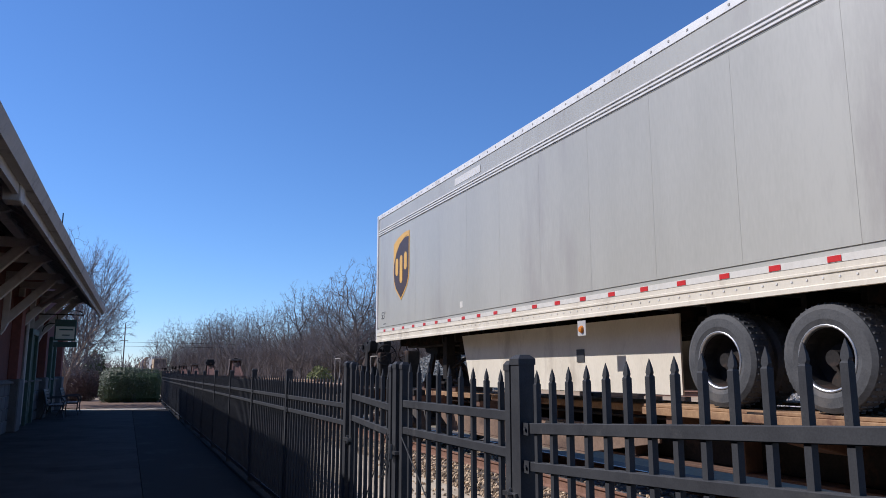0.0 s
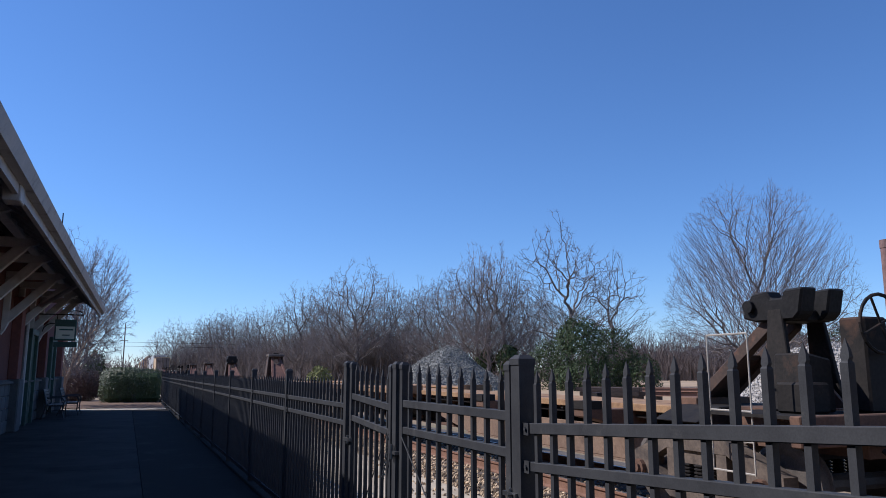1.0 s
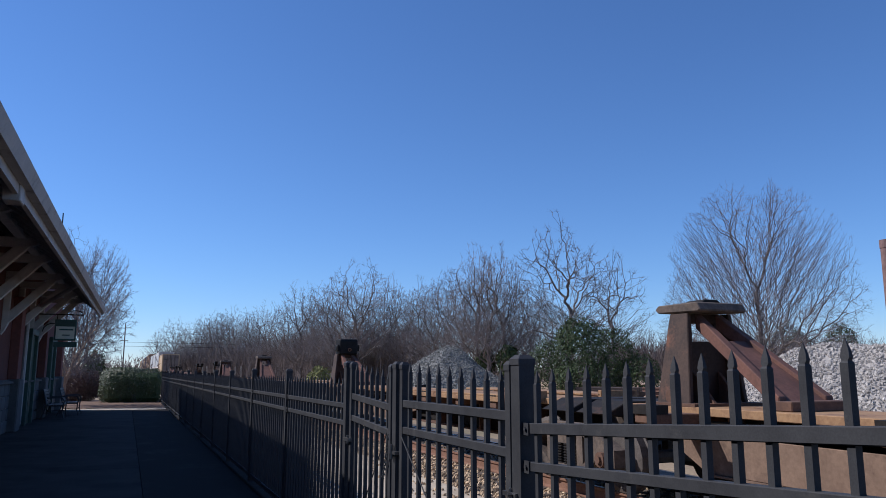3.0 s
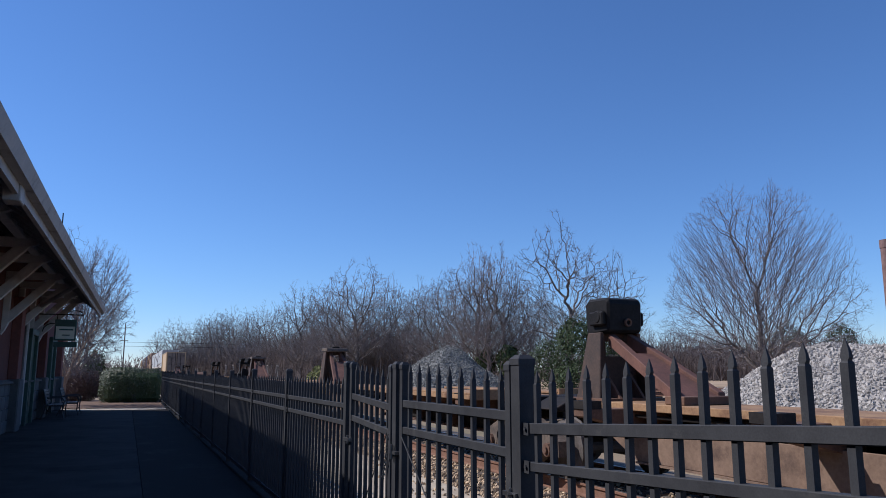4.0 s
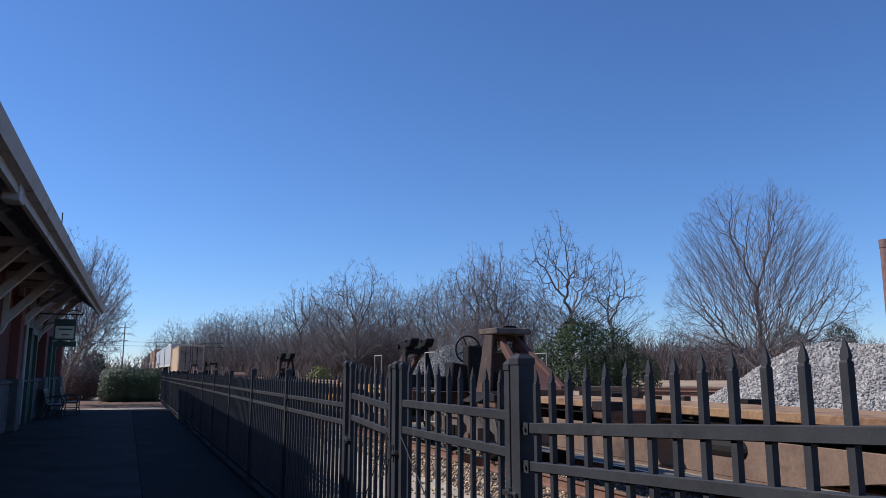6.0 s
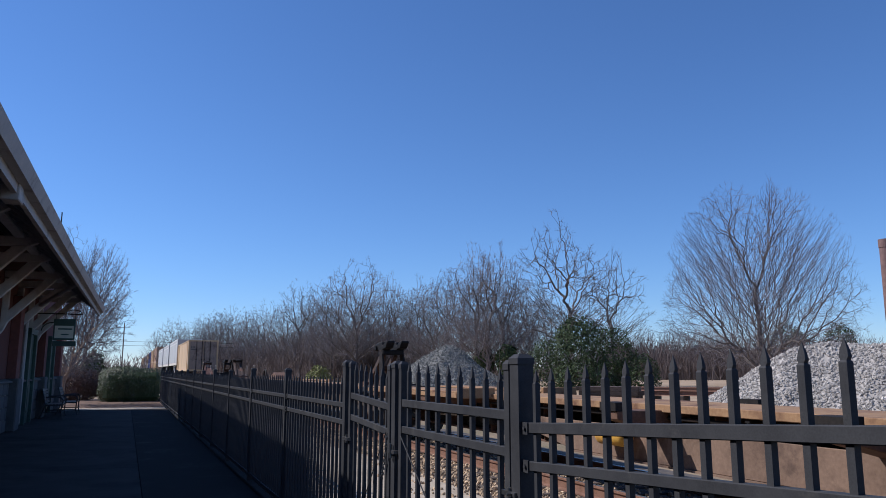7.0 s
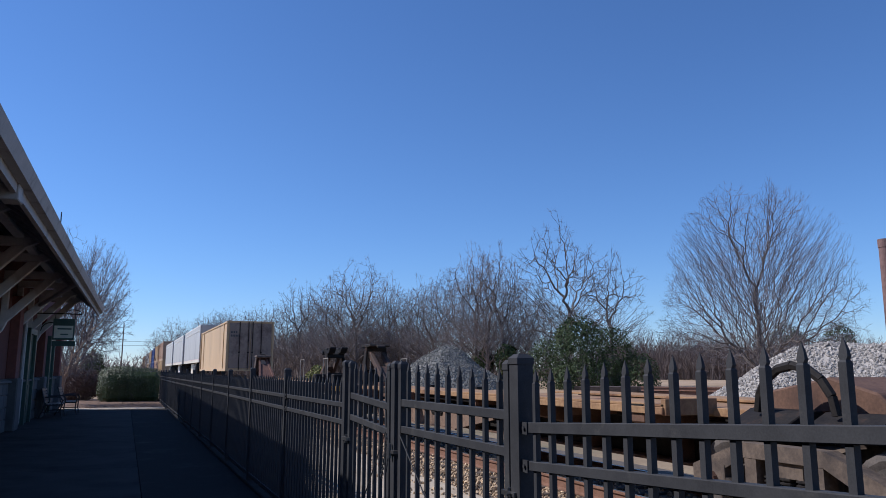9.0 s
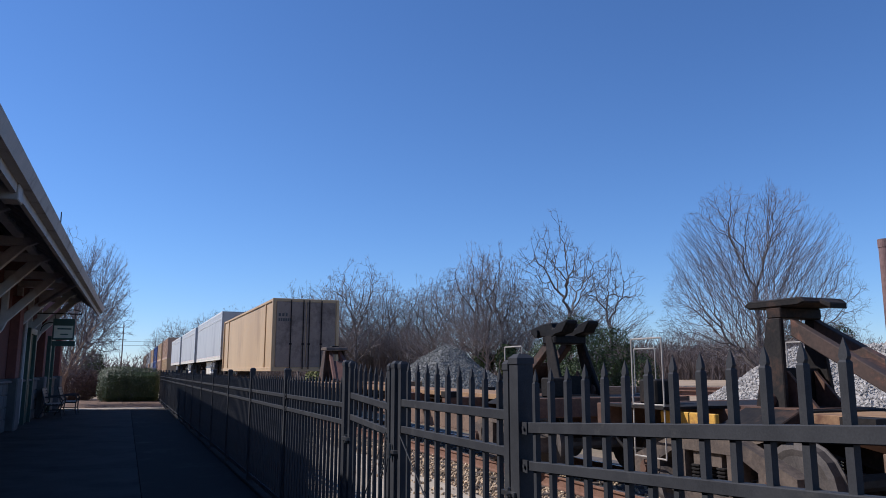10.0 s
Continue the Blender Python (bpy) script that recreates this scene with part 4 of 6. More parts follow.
def semi_trailer(u_front, u_rear, label, skin, emblem=False, front_low=False):
    """A 53-foot box trailer standing on its railcar; u_front is the end with the kingpin."""
    L = u_front - u_rear
    t = thing("semi_trailer", TRACK_X, u_rear, 0, label, "trailer", "trailers on the train")
    MOVERS.append((t, TRACK_X, u_rear, 0.0))
    z0, z1, hw = 2.17, 5.14, 1.30
    box = part("box", Geo().box(-hw + 0.004, hw - 0.004, 0.02, L - 0.02, z0 + 0.1, z1), skin, t)
    n = 13
    for s in (-1, 1):
        for i in range(n):
            ya, yb = L * i / n, L * (i + 1) / n
            part("side_panel", Geo().box(s * hw - 0.006, s * hw + 0.006, ya + 0.0012, yb - 0.0012, z0 + 0.33, z1 - 0.505), skin, box)
        seam = Geo()
        for i in range(1, n):
            seam.box(s * (hw + 0.002) - 0.001, s * (hw + 0.002) + 0.001, L * i / n - 0.002, L * i / n + 0.002, z0 + 0.34, z1 - 0.52)
        part("panel_seam", seam, M_SEAM, box, kind="stuff")
        rail = Geo()
        rail.box(s * hw - 0.018, s * hw + 0.018, 0, L, z1 - 0.09, z1 + 0.02)
        part("top_rail", rail, M_WHITE, t, "white top rail", bevel=0.006)
        part("upper_panel", Geo().box(s * hw - 0.008, s * hw + 0.008, 0.03, L - 0.03, z1 - 0.50, z1 - 0.095), skin, t)
        for k in range(3):
            part("moulding", Geo().box(s * hw - 0.022, s * hw + 0.022, 0, L, z1 - 0.385 - 0.05 * k, z1 - 0.36 - 0.05 * k), M_WHITE, t, "white moulding strip", bevel=0.004)
        lower = part("bottom_rail", Geo().prism([(s * (hw - 0.02), z0), (s * (hw + 0.034), z0), (s * (hw + 0.034), z0 + 0.04), (s * (hw + 0.02), z0 + 0.05), (s * (hw + 0.02), z0 + 0.13), (s * (hw + 0.031), z0 + 0.136), (s * (hw + 0.031), z0 + 0.156), (s * (hw + 0.02), z0 + 0.162), (s * (hw + 0.02), z0 + 0.21), (s * (hw - 0.02), z0 + 0.21)], "y", 0, L), M_CREAMRAIL, t, "cream riveted bottom rail")
        riv = Geo()
        for k in range(int(L / 0.16)):
            y = 0.1 + k * 0.16
            riv.box(s * (hw + 0.02) - 0.006, s * (hw + 0.02) + 0.006, y - 0.008, y + 0.008, z0 + 0.09, z0 + 0.106)
        part("rivet_row", riv, M_WHITE, lower, kind="stuff")
        trv = Geo()
        for k in range(int(L / 0.3)):
            trv.box(s * (hw + 0.018) - 0.005, s * (hw + 0.018) + 0.005, 0.1 + k * 0.3, 0.125 + k * 0.3, z1 - 0.045, z1 - 0.02)
        part("rivet_row", trv, M_SEAM, t, kind="stuff")
        part("white_tape", Geo().box(s * (hw + 0.012) - 0.012, s * (hw + 0.012) + 0.012, 0.02, L - 0.02, z0 + 0.212, z0 + 0.274), M_WHITETAPE, lower, "white reflective tape")
        mark = Geo().box(-0.002, 0.002, 0, 0.13, z0 + 0.218, z0 + 0.268).mesh("red_tape", M_REDTAPE)
        y = 0.25
        while y < L - 0.25:
            part("red_tape", mark, M_REDTAPE, lower).matrix_basis = pose(s * (hw + 0.026), y, 0)
            y += 0.61
        for y in (0.0, L):
            part("corner_post", Geo().box(s * hw - 0.03, s * hw + 0.03, y - 0.045, y + 0.045, z0, z1 + 0.02), M_WHITE, t, "white corner post", bevel=0.015)
    part("roof", Geo().box(-hw, hw, 0.02, L - 0.02, z1, z1 + 0.012), M_WHITE, t)
    part("front_wall", Geo().box(-hw + 0.05, hw - 0.05, L - 0.018, L + 0.02, z0 + 0.05, z1 - 0.02), M_SILVER, t)
    doors = Geo()
    for s in (-1, 1):
        doors.box(s * 0.63 - 0.62, s * 0.63 + 0.62, -0.05, 0.018, z0 + 0.08, z1 - 0.06)
        doors.tube((s * 0.2, -0.075, z0 + 0.1), (s * 0.2, -0.075, z1 - 0.1), 0.02, n=6)
    part("rear_door", doors, M_SILVER, t)
    member = Geo().box(-0.87, 0.87, -0.03, 0.03, z0 - 0.1, z0 + 0.08).mesh("crossmember", M_BLACKSTEEL)
    for k in range(26):
        part("crossmember", member, M_BLACKSTEEL, t).matrix_basis = pose(0, 0.4 + k * (L - 0.8) / 25, 0)
    for s in (-1, 1):
        part("slider_rail", Geo().box(s * 0.5 - 0.05, s * 0.5 + 0.05, 2, L - 3, z0 - 0.25, z0 - 0.101), M_BLACKSTEEL, t)
    part("kingpin_plate", Geo().box(-0.7, 0.7, L - 2.6, L - 0.4, z0 - 0.13, z0 - 0.101).tube((0, L - 0.95, z0 - 0.2), (0, L - 0.95, z0 - 0.12), 0.05), M_BLACKSTEEL, t)
    # tandem axles with the near and far dual wheels
    tz = 1.145 + 0.465
    susp = Geo().box(-0.6, -0.45, 2.9, 6.4, tz - 0.05, z0 - 0.05).box(0.45, 0.6, 2.9, 6.4, tz - 0.05, z0 - 0.05)
    for y in (4.19, 5.41):
        susp.tube((-1.0, y, tz), (1.0, y, tz), 0.07, n=8)
    part("bogie_frame", susp, M_BLACKSTEEL, t)
    tyre_prof = [(-0.125, 0.28), (-0.14, 0.33), (-0.135, 0.41), (-0.11, 0.453), (-0.06, 0.463), (0.06, 0.463), (0.11, 0.453), (0.135, 0.41), (0.14, 0.33), (0.125, 0.28)]
    tyre = Geo().lathe(tyre_prof, (0, 0, 0), "x", 36)
    for i in range(44):
        a = 2 * math.pi * i / 44
        c, s2 = math.cos(a), math.sin(a)
        for x in (-0.07, 0.0, 0.07):
            p = Vector((x, 0.46 * c, 0.46 * s2))
            tyre.tube(p - Vector((0.026, 0, 0)), p + Vector((0.026, 0, 0)), 0.012, n=4)
    tyre_mesh = tyre.mesh("tyre", M_TYRE, smooth=False)
    rim_mesh = Geo().lathe([(-0.132, 0.284), (-0.136, 0.276), (-0.128, 0.262), (-0.09, 0.256), (-0.09, 0.262), (-0.1, 0.282)], (0, 0, 0), "x", 30).mesh("rim", M_RIM, smooth=True)
    bowl_mesh = Geo().lathe([(-0.09, 0.258), (0.07, 0.25), (0.10, 0.1), (0.11, 0.1), (0.085, 0.262), (-0.085, 0.266)], (0, 0, 0), "x", 24).mesh("wheel_disc", M_BLACKSTEEL)
    hub_mesh = Geo().tube((0.03, 0, 0), (0.13, 0, 0), 0.12, n=14).tube((-0.06, 0, 0), (0.03, 0, 0), 0.07, n=12).mesh("hub", M_BLACKSTEEL)
    for y in (4.19, 5.41):
        for s in (-1, 1):
            for off in (1.12, 0.78):
                o = part("wheel", tyre_mesh, M_TYRE, t, "black dual tyre")
                o.matrix_basis = pose(s * off, y, tz, 0, 0, 0 if s < 0 else 180)
                if off > 1:
                    part("rim", rim_mesh, M_RIM, o, "aluminium rim")
                    part("wheel_disc", bowl_mesh, M_BLACKSTEEL, o)
                    part("hub", hub_mesh, M_BLACKSTEEL, o)
    # side skirts
    for s in (-1, 1):
        sk = Geo().prism([(L - 3.9, z0 - 0.02), (6.35, z0 - 0.02), (6.35, 1.24), (L - 4.25, 1.24)], "x", s * 0.90 - 0.012, s * 0.90 + 0.012)
        skirt = part("side_skirt", sk, M_CREAMRAIL, t, "cream panel skirt")
        pm = Geo().box(s * 0.918 - 0.006, s * 0.918 + 0.006, 8.25, 8.43, 1.63, 1.8)
        part("placard", pm, M_INK, skirt, "small dark placard")
    # landing gear
    lg = Geo()
    for s in (-1, 1):
        lg.box(s * 0.75 - 0.09, s * 0.75 + 0.09, L - 3.0, L - 2.82, 1.36, z0)
        lg.box(s * 0.75 - 0.06, s * 0.75 + 0.06, L - 2.97, L - 2.85, 1.30, 1.4)
        lg.box(s * 0.75 - 0.16, s * 0.75 + 0.16, L - 3.05, L - 2.77, 1.27, 1.31)
        lg.tube((s * 0.72, L - 2.9, 1.55), (s * 0.4, L - 4.1, z0 - 0.1), 0.035, n=6)
    lg.tube((-0.75, L - 2.9, 1.9), (0.75, L - 2.9, 1.9), 0.03, n=6)
    part("landing_gear", lg, M_BLACKSTEEL, t, "folding landing legs")
    if emblem:
        turn = Matrix(((0, 0, -1, 0), (-1, 0, 0, 0), (0, 1, 0, 0), (0, 0, 0, 1)))

        def shield(k, top):
            pts = [(-0.5 * k, top * 0.56), (-0.25 * k, 0.66 * top), (0.05 * k, 0.72 * top), (0.3 * k, 0.74 * top), (0.5 * k, 0.73 * top)]
            pts += [(0.5 * k, -0.1), (0.47 * k, -0.28 * k), (0.36 * k, -0.45 * k), (0.16 * k, -0.6 * k), (0, -0.71 * k), (-0.16 * k, -0.6 * k), (-0.36 * k, -0.45 * k), (-0.47 * k, -0.28 * k), (-0.5 * k, -0.1)]
            return pts
        holder = Matrix.Translation((-hw - 0.008, L - 1.62, 3.72)) @ turn
        e = part("emblem", Geo().prism(shield(1.0, 1.0), "z", 0.0, 0.004), M_GOLD, t, "gold-edged shield emblem")
        e.matrix_basis = holder
        inner = Geo().prism([(x * 0.92, y * 0.93) for x, y in shield(1.0, 0.9)], "z", 0.004, 0.006)
        part("field", inner, M_BROWN, e, "dark brown shield field")
        arc = [(-0.45, 0.12), (-0.45, 0.5), (-0.2, 0.62), (0.1, 0.67), (0.44, 0.66), (0.2, 0.62), (-0.1, 0.52), (-0.3, 0.36)]
        part("swoosh", Geo().prism(arc, "z", 0.006, 0.008), M_GOLD, e, "gold arc across the shield")
        bars = Geo()
        for x, lo, hi in ((-0.27, -0.16, 0.22), (0.0, -0.34, 0.26), (0.27, -0.08, 0.3)):
            w = 0.085
            bars.prism([(x - w, lo + 0.05), (x - w + 0.05, lo), (x + w - 0.05, lo), (x + w, lo + 0.05), (x + w, hi - 0.05), (x + w - 0.05, hi), (x - w + 0.05, hi), (x - w, hi - 0.05)], "z", 0.006, 0.008)
        part("bar", bars, M_GOLD, e, "three plain gold bars")
        lettering("53'", 0.23, Matrix.Translation((-hw - 0.008, L - 0.30, 2.68)) @ turn, M_INK, t)
        marks = Geo().box(-hw - 0.009, -hw - 0.006, L - 0.60, L - 0.45, 2.555, 2.575)
        part("small_marking", marks, M_INK, t)
        part("notice", Geo().box(-hw - 0.01, -hw - 0.006, L - 4.8, L - 4.68, 2.60, 2.71), M_WHITETAPE, t, "small white notice")
        part("roof_notice", Geo().box(-hw - 0.014, -hw - 0.009, L - 5.55, L - 4.48, z1 - 0.3, z1 - 0.17), M_WHITETAPE, t, "white sticker under the top rail")
        part("warning_plate", Geo().box(-hw - 0.02, -hw - 0.014, 7.6, 7.78, 1.95, 2.14), M_SILVER, t, "small plate under the rail")
        part("marker_lamp", Geo().lathe([(-0.035, 0.005), (-0.03, 0.035), (0.0, 0.05), (0.0, 0.005)], (-hw - 0.02, 7.69, 2.03), "x", 14), M_AMBER, t, "amber marker lamp, unlit")
    return t


def container(u0, L, z0, z1, skin, label, doors=True, ribs=True, group="containers on the train"):
    c = thing("container", TRACK_X, u0, z0, label, "container", group)
    MOVERS.append((c, TRACK_X, u0, z0))
    h = z1 - z0
    hw = 1.30
    part("body", Geo().box(-hw + 0.02, hw - 0.02, 0.03, L - 0.03, 0.05, h - 0.02), skin, c)
    fr = Geo()
    for s in (-1, 1):
        for y in (0.07, L - 0.07):
            fr.box(s * hw - 0.06, s * hw + 0.06, y - 0.08, y + 0.08, 0, h)
        fr.box(s * hw - 0.03, s * hw + 0.03, 0.15, L - 0.15, h - 0.1, h).box(s * hw - 0.03, s * hw + 0.03, 0.15, L - 0.15, 0, 0.16)
        for y in (2.0, L - 2.0):
            fr.box(s * hw - 0.025, s * hw + 0.025, y - 0.12, y + 0.12, 0.16, h - 0.1)
    fr.box(-hw, hw, 0.0, 0.14, h - 0.12, h).box(-hw, hw, 0.0, 0.14, 0, 0.16)
    part("frame", fr, skin, c, bevel=0.01)
    if ribs:
        g = Geo()
        k = int((L - 0.6) / 0.35)
        for i in range(k):
            y = 0.45 + i * (L - 0.9) / (k - 1)
            for s in (-1, 1):
                g.box(s * (hw - 0.012) - 0.008, s * (hw - 0.012) + 0.008, y - 0.07, y + 0.07, 0.2, h - 0.14)
        part("side_corrugation", g, skin, c, kind="stuff")
    if doors:
        for s in (-1, 1):
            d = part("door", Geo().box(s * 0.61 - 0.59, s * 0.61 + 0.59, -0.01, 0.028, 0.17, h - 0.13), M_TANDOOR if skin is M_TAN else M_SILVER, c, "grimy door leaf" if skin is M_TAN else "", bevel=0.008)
            for xx in (0.12, 0.62):
                part("lock_rod", Geo().tube((s * xx, -0.035, 0.08), (s * xx, -0.035, h - 0.05), 0.022, n=6).box(s * xx - 0.05, s * xx + 0.05, -0.05, -0.01, 1.05, 1.12), M_BLACKSTEEL if skin is M_TAN else M_STEEL, d)
        if skin is M_TAN:
            g = Geo()
            for x, w in ((-1.12, 0.09), (-0.98, 0.09), (-0.84, 0.07)):
                g.box(x, x + w, -0.018, -0.011, h - 0.72, h - 0.6)
            for x in (-1.12, -1.03, -0.94, -0.85, -0.76, -0.67):
                g.box(x, x + 0.065, -0.018, -0.011, h - 0.92, h - 0.8)
            part("stencil_marks", g, M_INK, c, "stencilled marks as plain bars")
    return c


DUSTY = "empty rust-brown articulated spine railcar with trailer stanchions"
spine_car(-31.6, (-31.6, -15.7, 0.3, 16.2), ((-14.6, 1, True, 2.1), (15.4, -1, True, 2.1)), "rust-brown articulated spine railcar carrying a grey trailer", ends=(False, True), low_wheels=(2,), brake_end=True)
spine_car(20.9, (20.9, 36.8, 52.7, 68.6, 84.5, 100.4),
          ((20.45, 1, "saddle", 2.36), (51.15, -1, False, 2.33), (67.6, -1, "box", 2.56), (83.75, -1, False, 2.3), (100.3, -1, False, 2.3)), DUSTY, low_wheels=(1, 2, 3, 4), brake_end=True)
spine_car(105.0, (105.0, 121.0, 136.8, 152.4), ((105.12, 1, True, 2.27), (121.52, 1, True, 2.27), (152.12, -1, False, 2.25, False)), DUSTY, tank=110.7, folded=(136.9,), low_wheels=(2,), yellow=True)
spine_car(156.9, (156.9, 172.8, 191.6, 210.4, 229.2, 248.0), ((156.7, 1, True, 2.27), (171.4, -1, False, 2.3), (193.2, 1, True, 2.1), (212.0, 1, True, 2.1), (230.8, 1, True, 2.1)),
          "rust-brown articulated spine railcar loaded with boxes")
semi_trailer(16.4, 0.25, "light grey 53-foot box trailer with a brown and gold shield", M_TRAILER, emblem=True)
container(175.9, 16.15, 1.48, 4.38, M_TAN, "tan 53-foot container with grimy end doors", ribs=False)
semi_trailer(210.0, 193.6, "white box trailer on the train", M_SILVER)
semi_trailer(228.8, 212.65, "white box trailer on the train", M_SILVER)
semi_trailer(247.6, 231.45, "white box trailer on the train", M_SILVER)
well_y = 256.0
for skin_low, skin_high, tone in ((M_TAN, M_ORANGE, "faded orange"), (M_ORANGE, M_TAN, "tan"), (M_BLUE, M_BLUE, "dark blue"), (M_SILVER, M_TAN, "tan"), (M_TAN, M_SILVER, "white"),
                                  (M_SILVER, M_SILVER, "white"), (M_TAN, M_TAN, "tan"), (M_SILVER, M_TAN, "tan")):
    well = railcar("well_car", well_y, "rust-brown well railcar with two stacked containers", "well cars of the train")
    g = Geo().box(-1.4, -1.3, 1.6, 17.4, 0.35, 1.35).box(1.3, 1.4, 1.6, 17.4, 0.35, 1.35).box(-1.4, 1.4, -0.6, 1.6, 0.9, 1.2).box(-1.4, 1.4, 17.4, 19.2, 0.9, 1.2)
    part("well", g, M_RUST, well, bevel=0.01)
    part("well_floor", Geo().box(-1.3, 1.3, 1.6, 17.4, 0.32, 0.38), M_RUST, well)
    truck(well, 0.3, False)
    container(well_y + 1.7, 16.0, 0.39, 3.27, skin_low, "container in a well railcar", doors=False)
    container(well_y + 1.7, 16.0, 3.28, 6.16, skin_high, tone + " container stacked on another", doors=False)
    well_y += 20.2


# ---------------------------------------------------------------- depot
def depot():
    """Brick depot with a stone wainscot and a deep bracketed eave; its own y runs along the platform."""
    d = thing("depot_building", -1.2, 7.3, 0, "red brick depot with grey stone base and bracketed eaves", "building", rz=-0.7)
    wx, ya, yb = -1.75, -24.0, 26.5
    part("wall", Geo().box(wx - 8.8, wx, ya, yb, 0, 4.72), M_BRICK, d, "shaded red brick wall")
    stone = part("wainscot", Geo().box(wx, wx + 0.06, ya, yb, 0, 1.2), M_BRICKWALL, d, "grey stone base course")
    block = Geo().box(0, 0.05, 0.008, 0.592, 0.008, 0.292).mesh("stone", M_ASHLAR, bevel=0.015)
    for i in range(26):
        for j in range(4):
            o = part("stone", block, M_ASHLAR, stone)
            o.matrix_basis = pose(wx + 0.05, 10.6 + i * 0.6 + (0.3 if j % 2 else 0), j * 0.3)
    part("stone_cap", Geo().prism([(wx, 1.2), (wx + 0.17, 1.2), (wx + 0.17, 1.25), (wx, 1.3)], "y", ya, yb), M_ASHLAR, d, "sloped stone cap", bevel=0.008)
    for y in (14.5, 20.4, 25.9):
        part("pilaster", Geo().box(wx, wx + 0.22, y - 0.3, y + 0.3, 1.31, 3.4), M_BRICK, d, bevel=0.01)
        part("pilaster_base", Geo().box(wx, wx + 0.3, y - 0.36, y + 0.36, 0, 1.31), M_ASHLAR, d, bevel=0.03)
    for y in (17.4, 22.9):
        door = part("doorway", Geo().box(wx + 0.02, wx + 0.2, y - 0.75, y - 0.6, 0, 2.7).box(wx + 0.02, wx + 0.2, y + 0.6, y + 0.75, 0, 2.7).box(wx + 0.02, wx + 0.2, y - 0.75, y + 0.75, 2.55, 2.72), M_DARKGREEN, d, "dark green door frame", bevel=0.01)
        part("door_leaf", Geo().box(wx + 0.02, wx + 0.11, y - 0.6, y + 0.6, 0, 2.55), M_DARKGREEN, door, "dark green panelled door")
        for s in (-1, 1):
            part("door_panel", Geo().box(wx + 0.11, wx + 0.13, y + s * 0.3 - 0.2, y + s * 0.3 + 0.2, 0.3, 1.1), M_DARKGREEN, door, bevel=0.008)
    spout = Geo().tube((wx + 0.14, 15.9, 0.1), (wx + 0.14, 15.9, 3.08), 0.055, n=8).tube((wx + 0.14, 15.9, 3.08), (-0.12, 12.2, 3.6), 0.055, n=8).tube((-0.12, 12.2, 3.6), (0.04, 11.9, 3.66), 0.055, n=8)
    part("downspout", spout, M_TRIM, d, "grey painted downspout")
    # eave: fascia, gutter, soffit, rafters
    y0, y1, ez = -24.0, 20.6, 3.63
    slope = 0.72
    roof = Geo()
    roof.solid([(0.06, y0, ez), (0.06, y1, ez), (-6.4, y1, ez + 6.46 * slope), (-6.4, y0, ez + 6.46 * slope), (-12.9, y1, ez), (-12.9, y0, ez),
                (0.06, y0, ez - 0.05), (0.06, y1, ez - 0.05), (-6.4, y1, ez + 6.46 * slope - 0.06), (-6.4, y0, ez + 6.46 * slope - 0.06), (-12.9, y1, ez - 0.05), (-12.9, y0, ez - 0.05)],
               [(0, 1, 2, 3), (3, 2, 4, 5), (7, 6, 9, 8), (8, 9, 11, 10), (0, 6, 7, 1), (5, 4, 10, 11), (1, 7, 8, 2), (2, 8, 10, 4), (0, 3, 9, 6), (3, 5, 11, 9)])
    part("roof", roof, M_ROOF, d, "dark slate roof")
    part("gutter", Geo().prism([(0.0, ez - 0.16), (0.10, ez - 0.16), (0.15, ez - 0.02), (0.14, ez + 0.0), (0.0, ez - 0.005)], "y", y0, y1), M_TRIM, d, "grey painted gutter")
    part("fascia", Geo().box(-0.06, -0.005, y0, y1, ez - 0.27, ez - 0.05), M_TRIM, d, "grey painted fascia board")
    part("soffit", Geo().solid([(-0.06, y0, ez - 0.09), (-0.06, y1, ez - 0.09), (wx, y1, ez - 0.09 + 1.7 * slope), (wx, y0, ez - 0.09 + 1.7 * slope)], [(0, 1, 2, 3)]), M_SOFFIT, d, "dark board soffit")
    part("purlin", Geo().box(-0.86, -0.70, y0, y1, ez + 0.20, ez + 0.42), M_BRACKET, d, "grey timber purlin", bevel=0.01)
    rafter = Geo().prism([(-0.08, ez - 0.17), (-0.08, ez - 0.07), (wx, ez - 0.10 + 1.69 * slope), (wx, ez - 0.24 + 1.69 * slope)], "y", -0.04, 0.04).mesh("rafter", M_TRIM)
    for k in range(44):
        part("rafter", rafter, M_TRIM, d).matrix_basis = pose(0, y0 + 13.6 + k * 0.7, 0)
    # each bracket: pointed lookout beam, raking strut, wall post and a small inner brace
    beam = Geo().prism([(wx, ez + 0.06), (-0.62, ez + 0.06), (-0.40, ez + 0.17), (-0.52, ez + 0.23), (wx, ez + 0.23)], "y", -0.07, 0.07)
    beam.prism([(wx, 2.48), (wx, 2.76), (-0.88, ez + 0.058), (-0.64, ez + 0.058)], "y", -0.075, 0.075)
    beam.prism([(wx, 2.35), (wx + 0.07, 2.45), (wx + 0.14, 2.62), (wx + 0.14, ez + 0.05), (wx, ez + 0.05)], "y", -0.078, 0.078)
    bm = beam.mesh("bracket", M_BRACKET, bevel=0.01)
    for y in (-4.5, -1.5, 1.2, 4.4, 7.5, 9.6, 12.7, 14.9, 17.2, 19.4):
        part("bracket", bm, M_BRACKET, d, "grey timber eave bracket, bounced light in its paint").matrix_basis = pose(0, y, 0)
    part("bracket_block", Geo().box(-0.16, 0.02, 1.45, 1.75, ez - 0.34, ez - 0.16), M_TRIM, d, bevel=0.01)
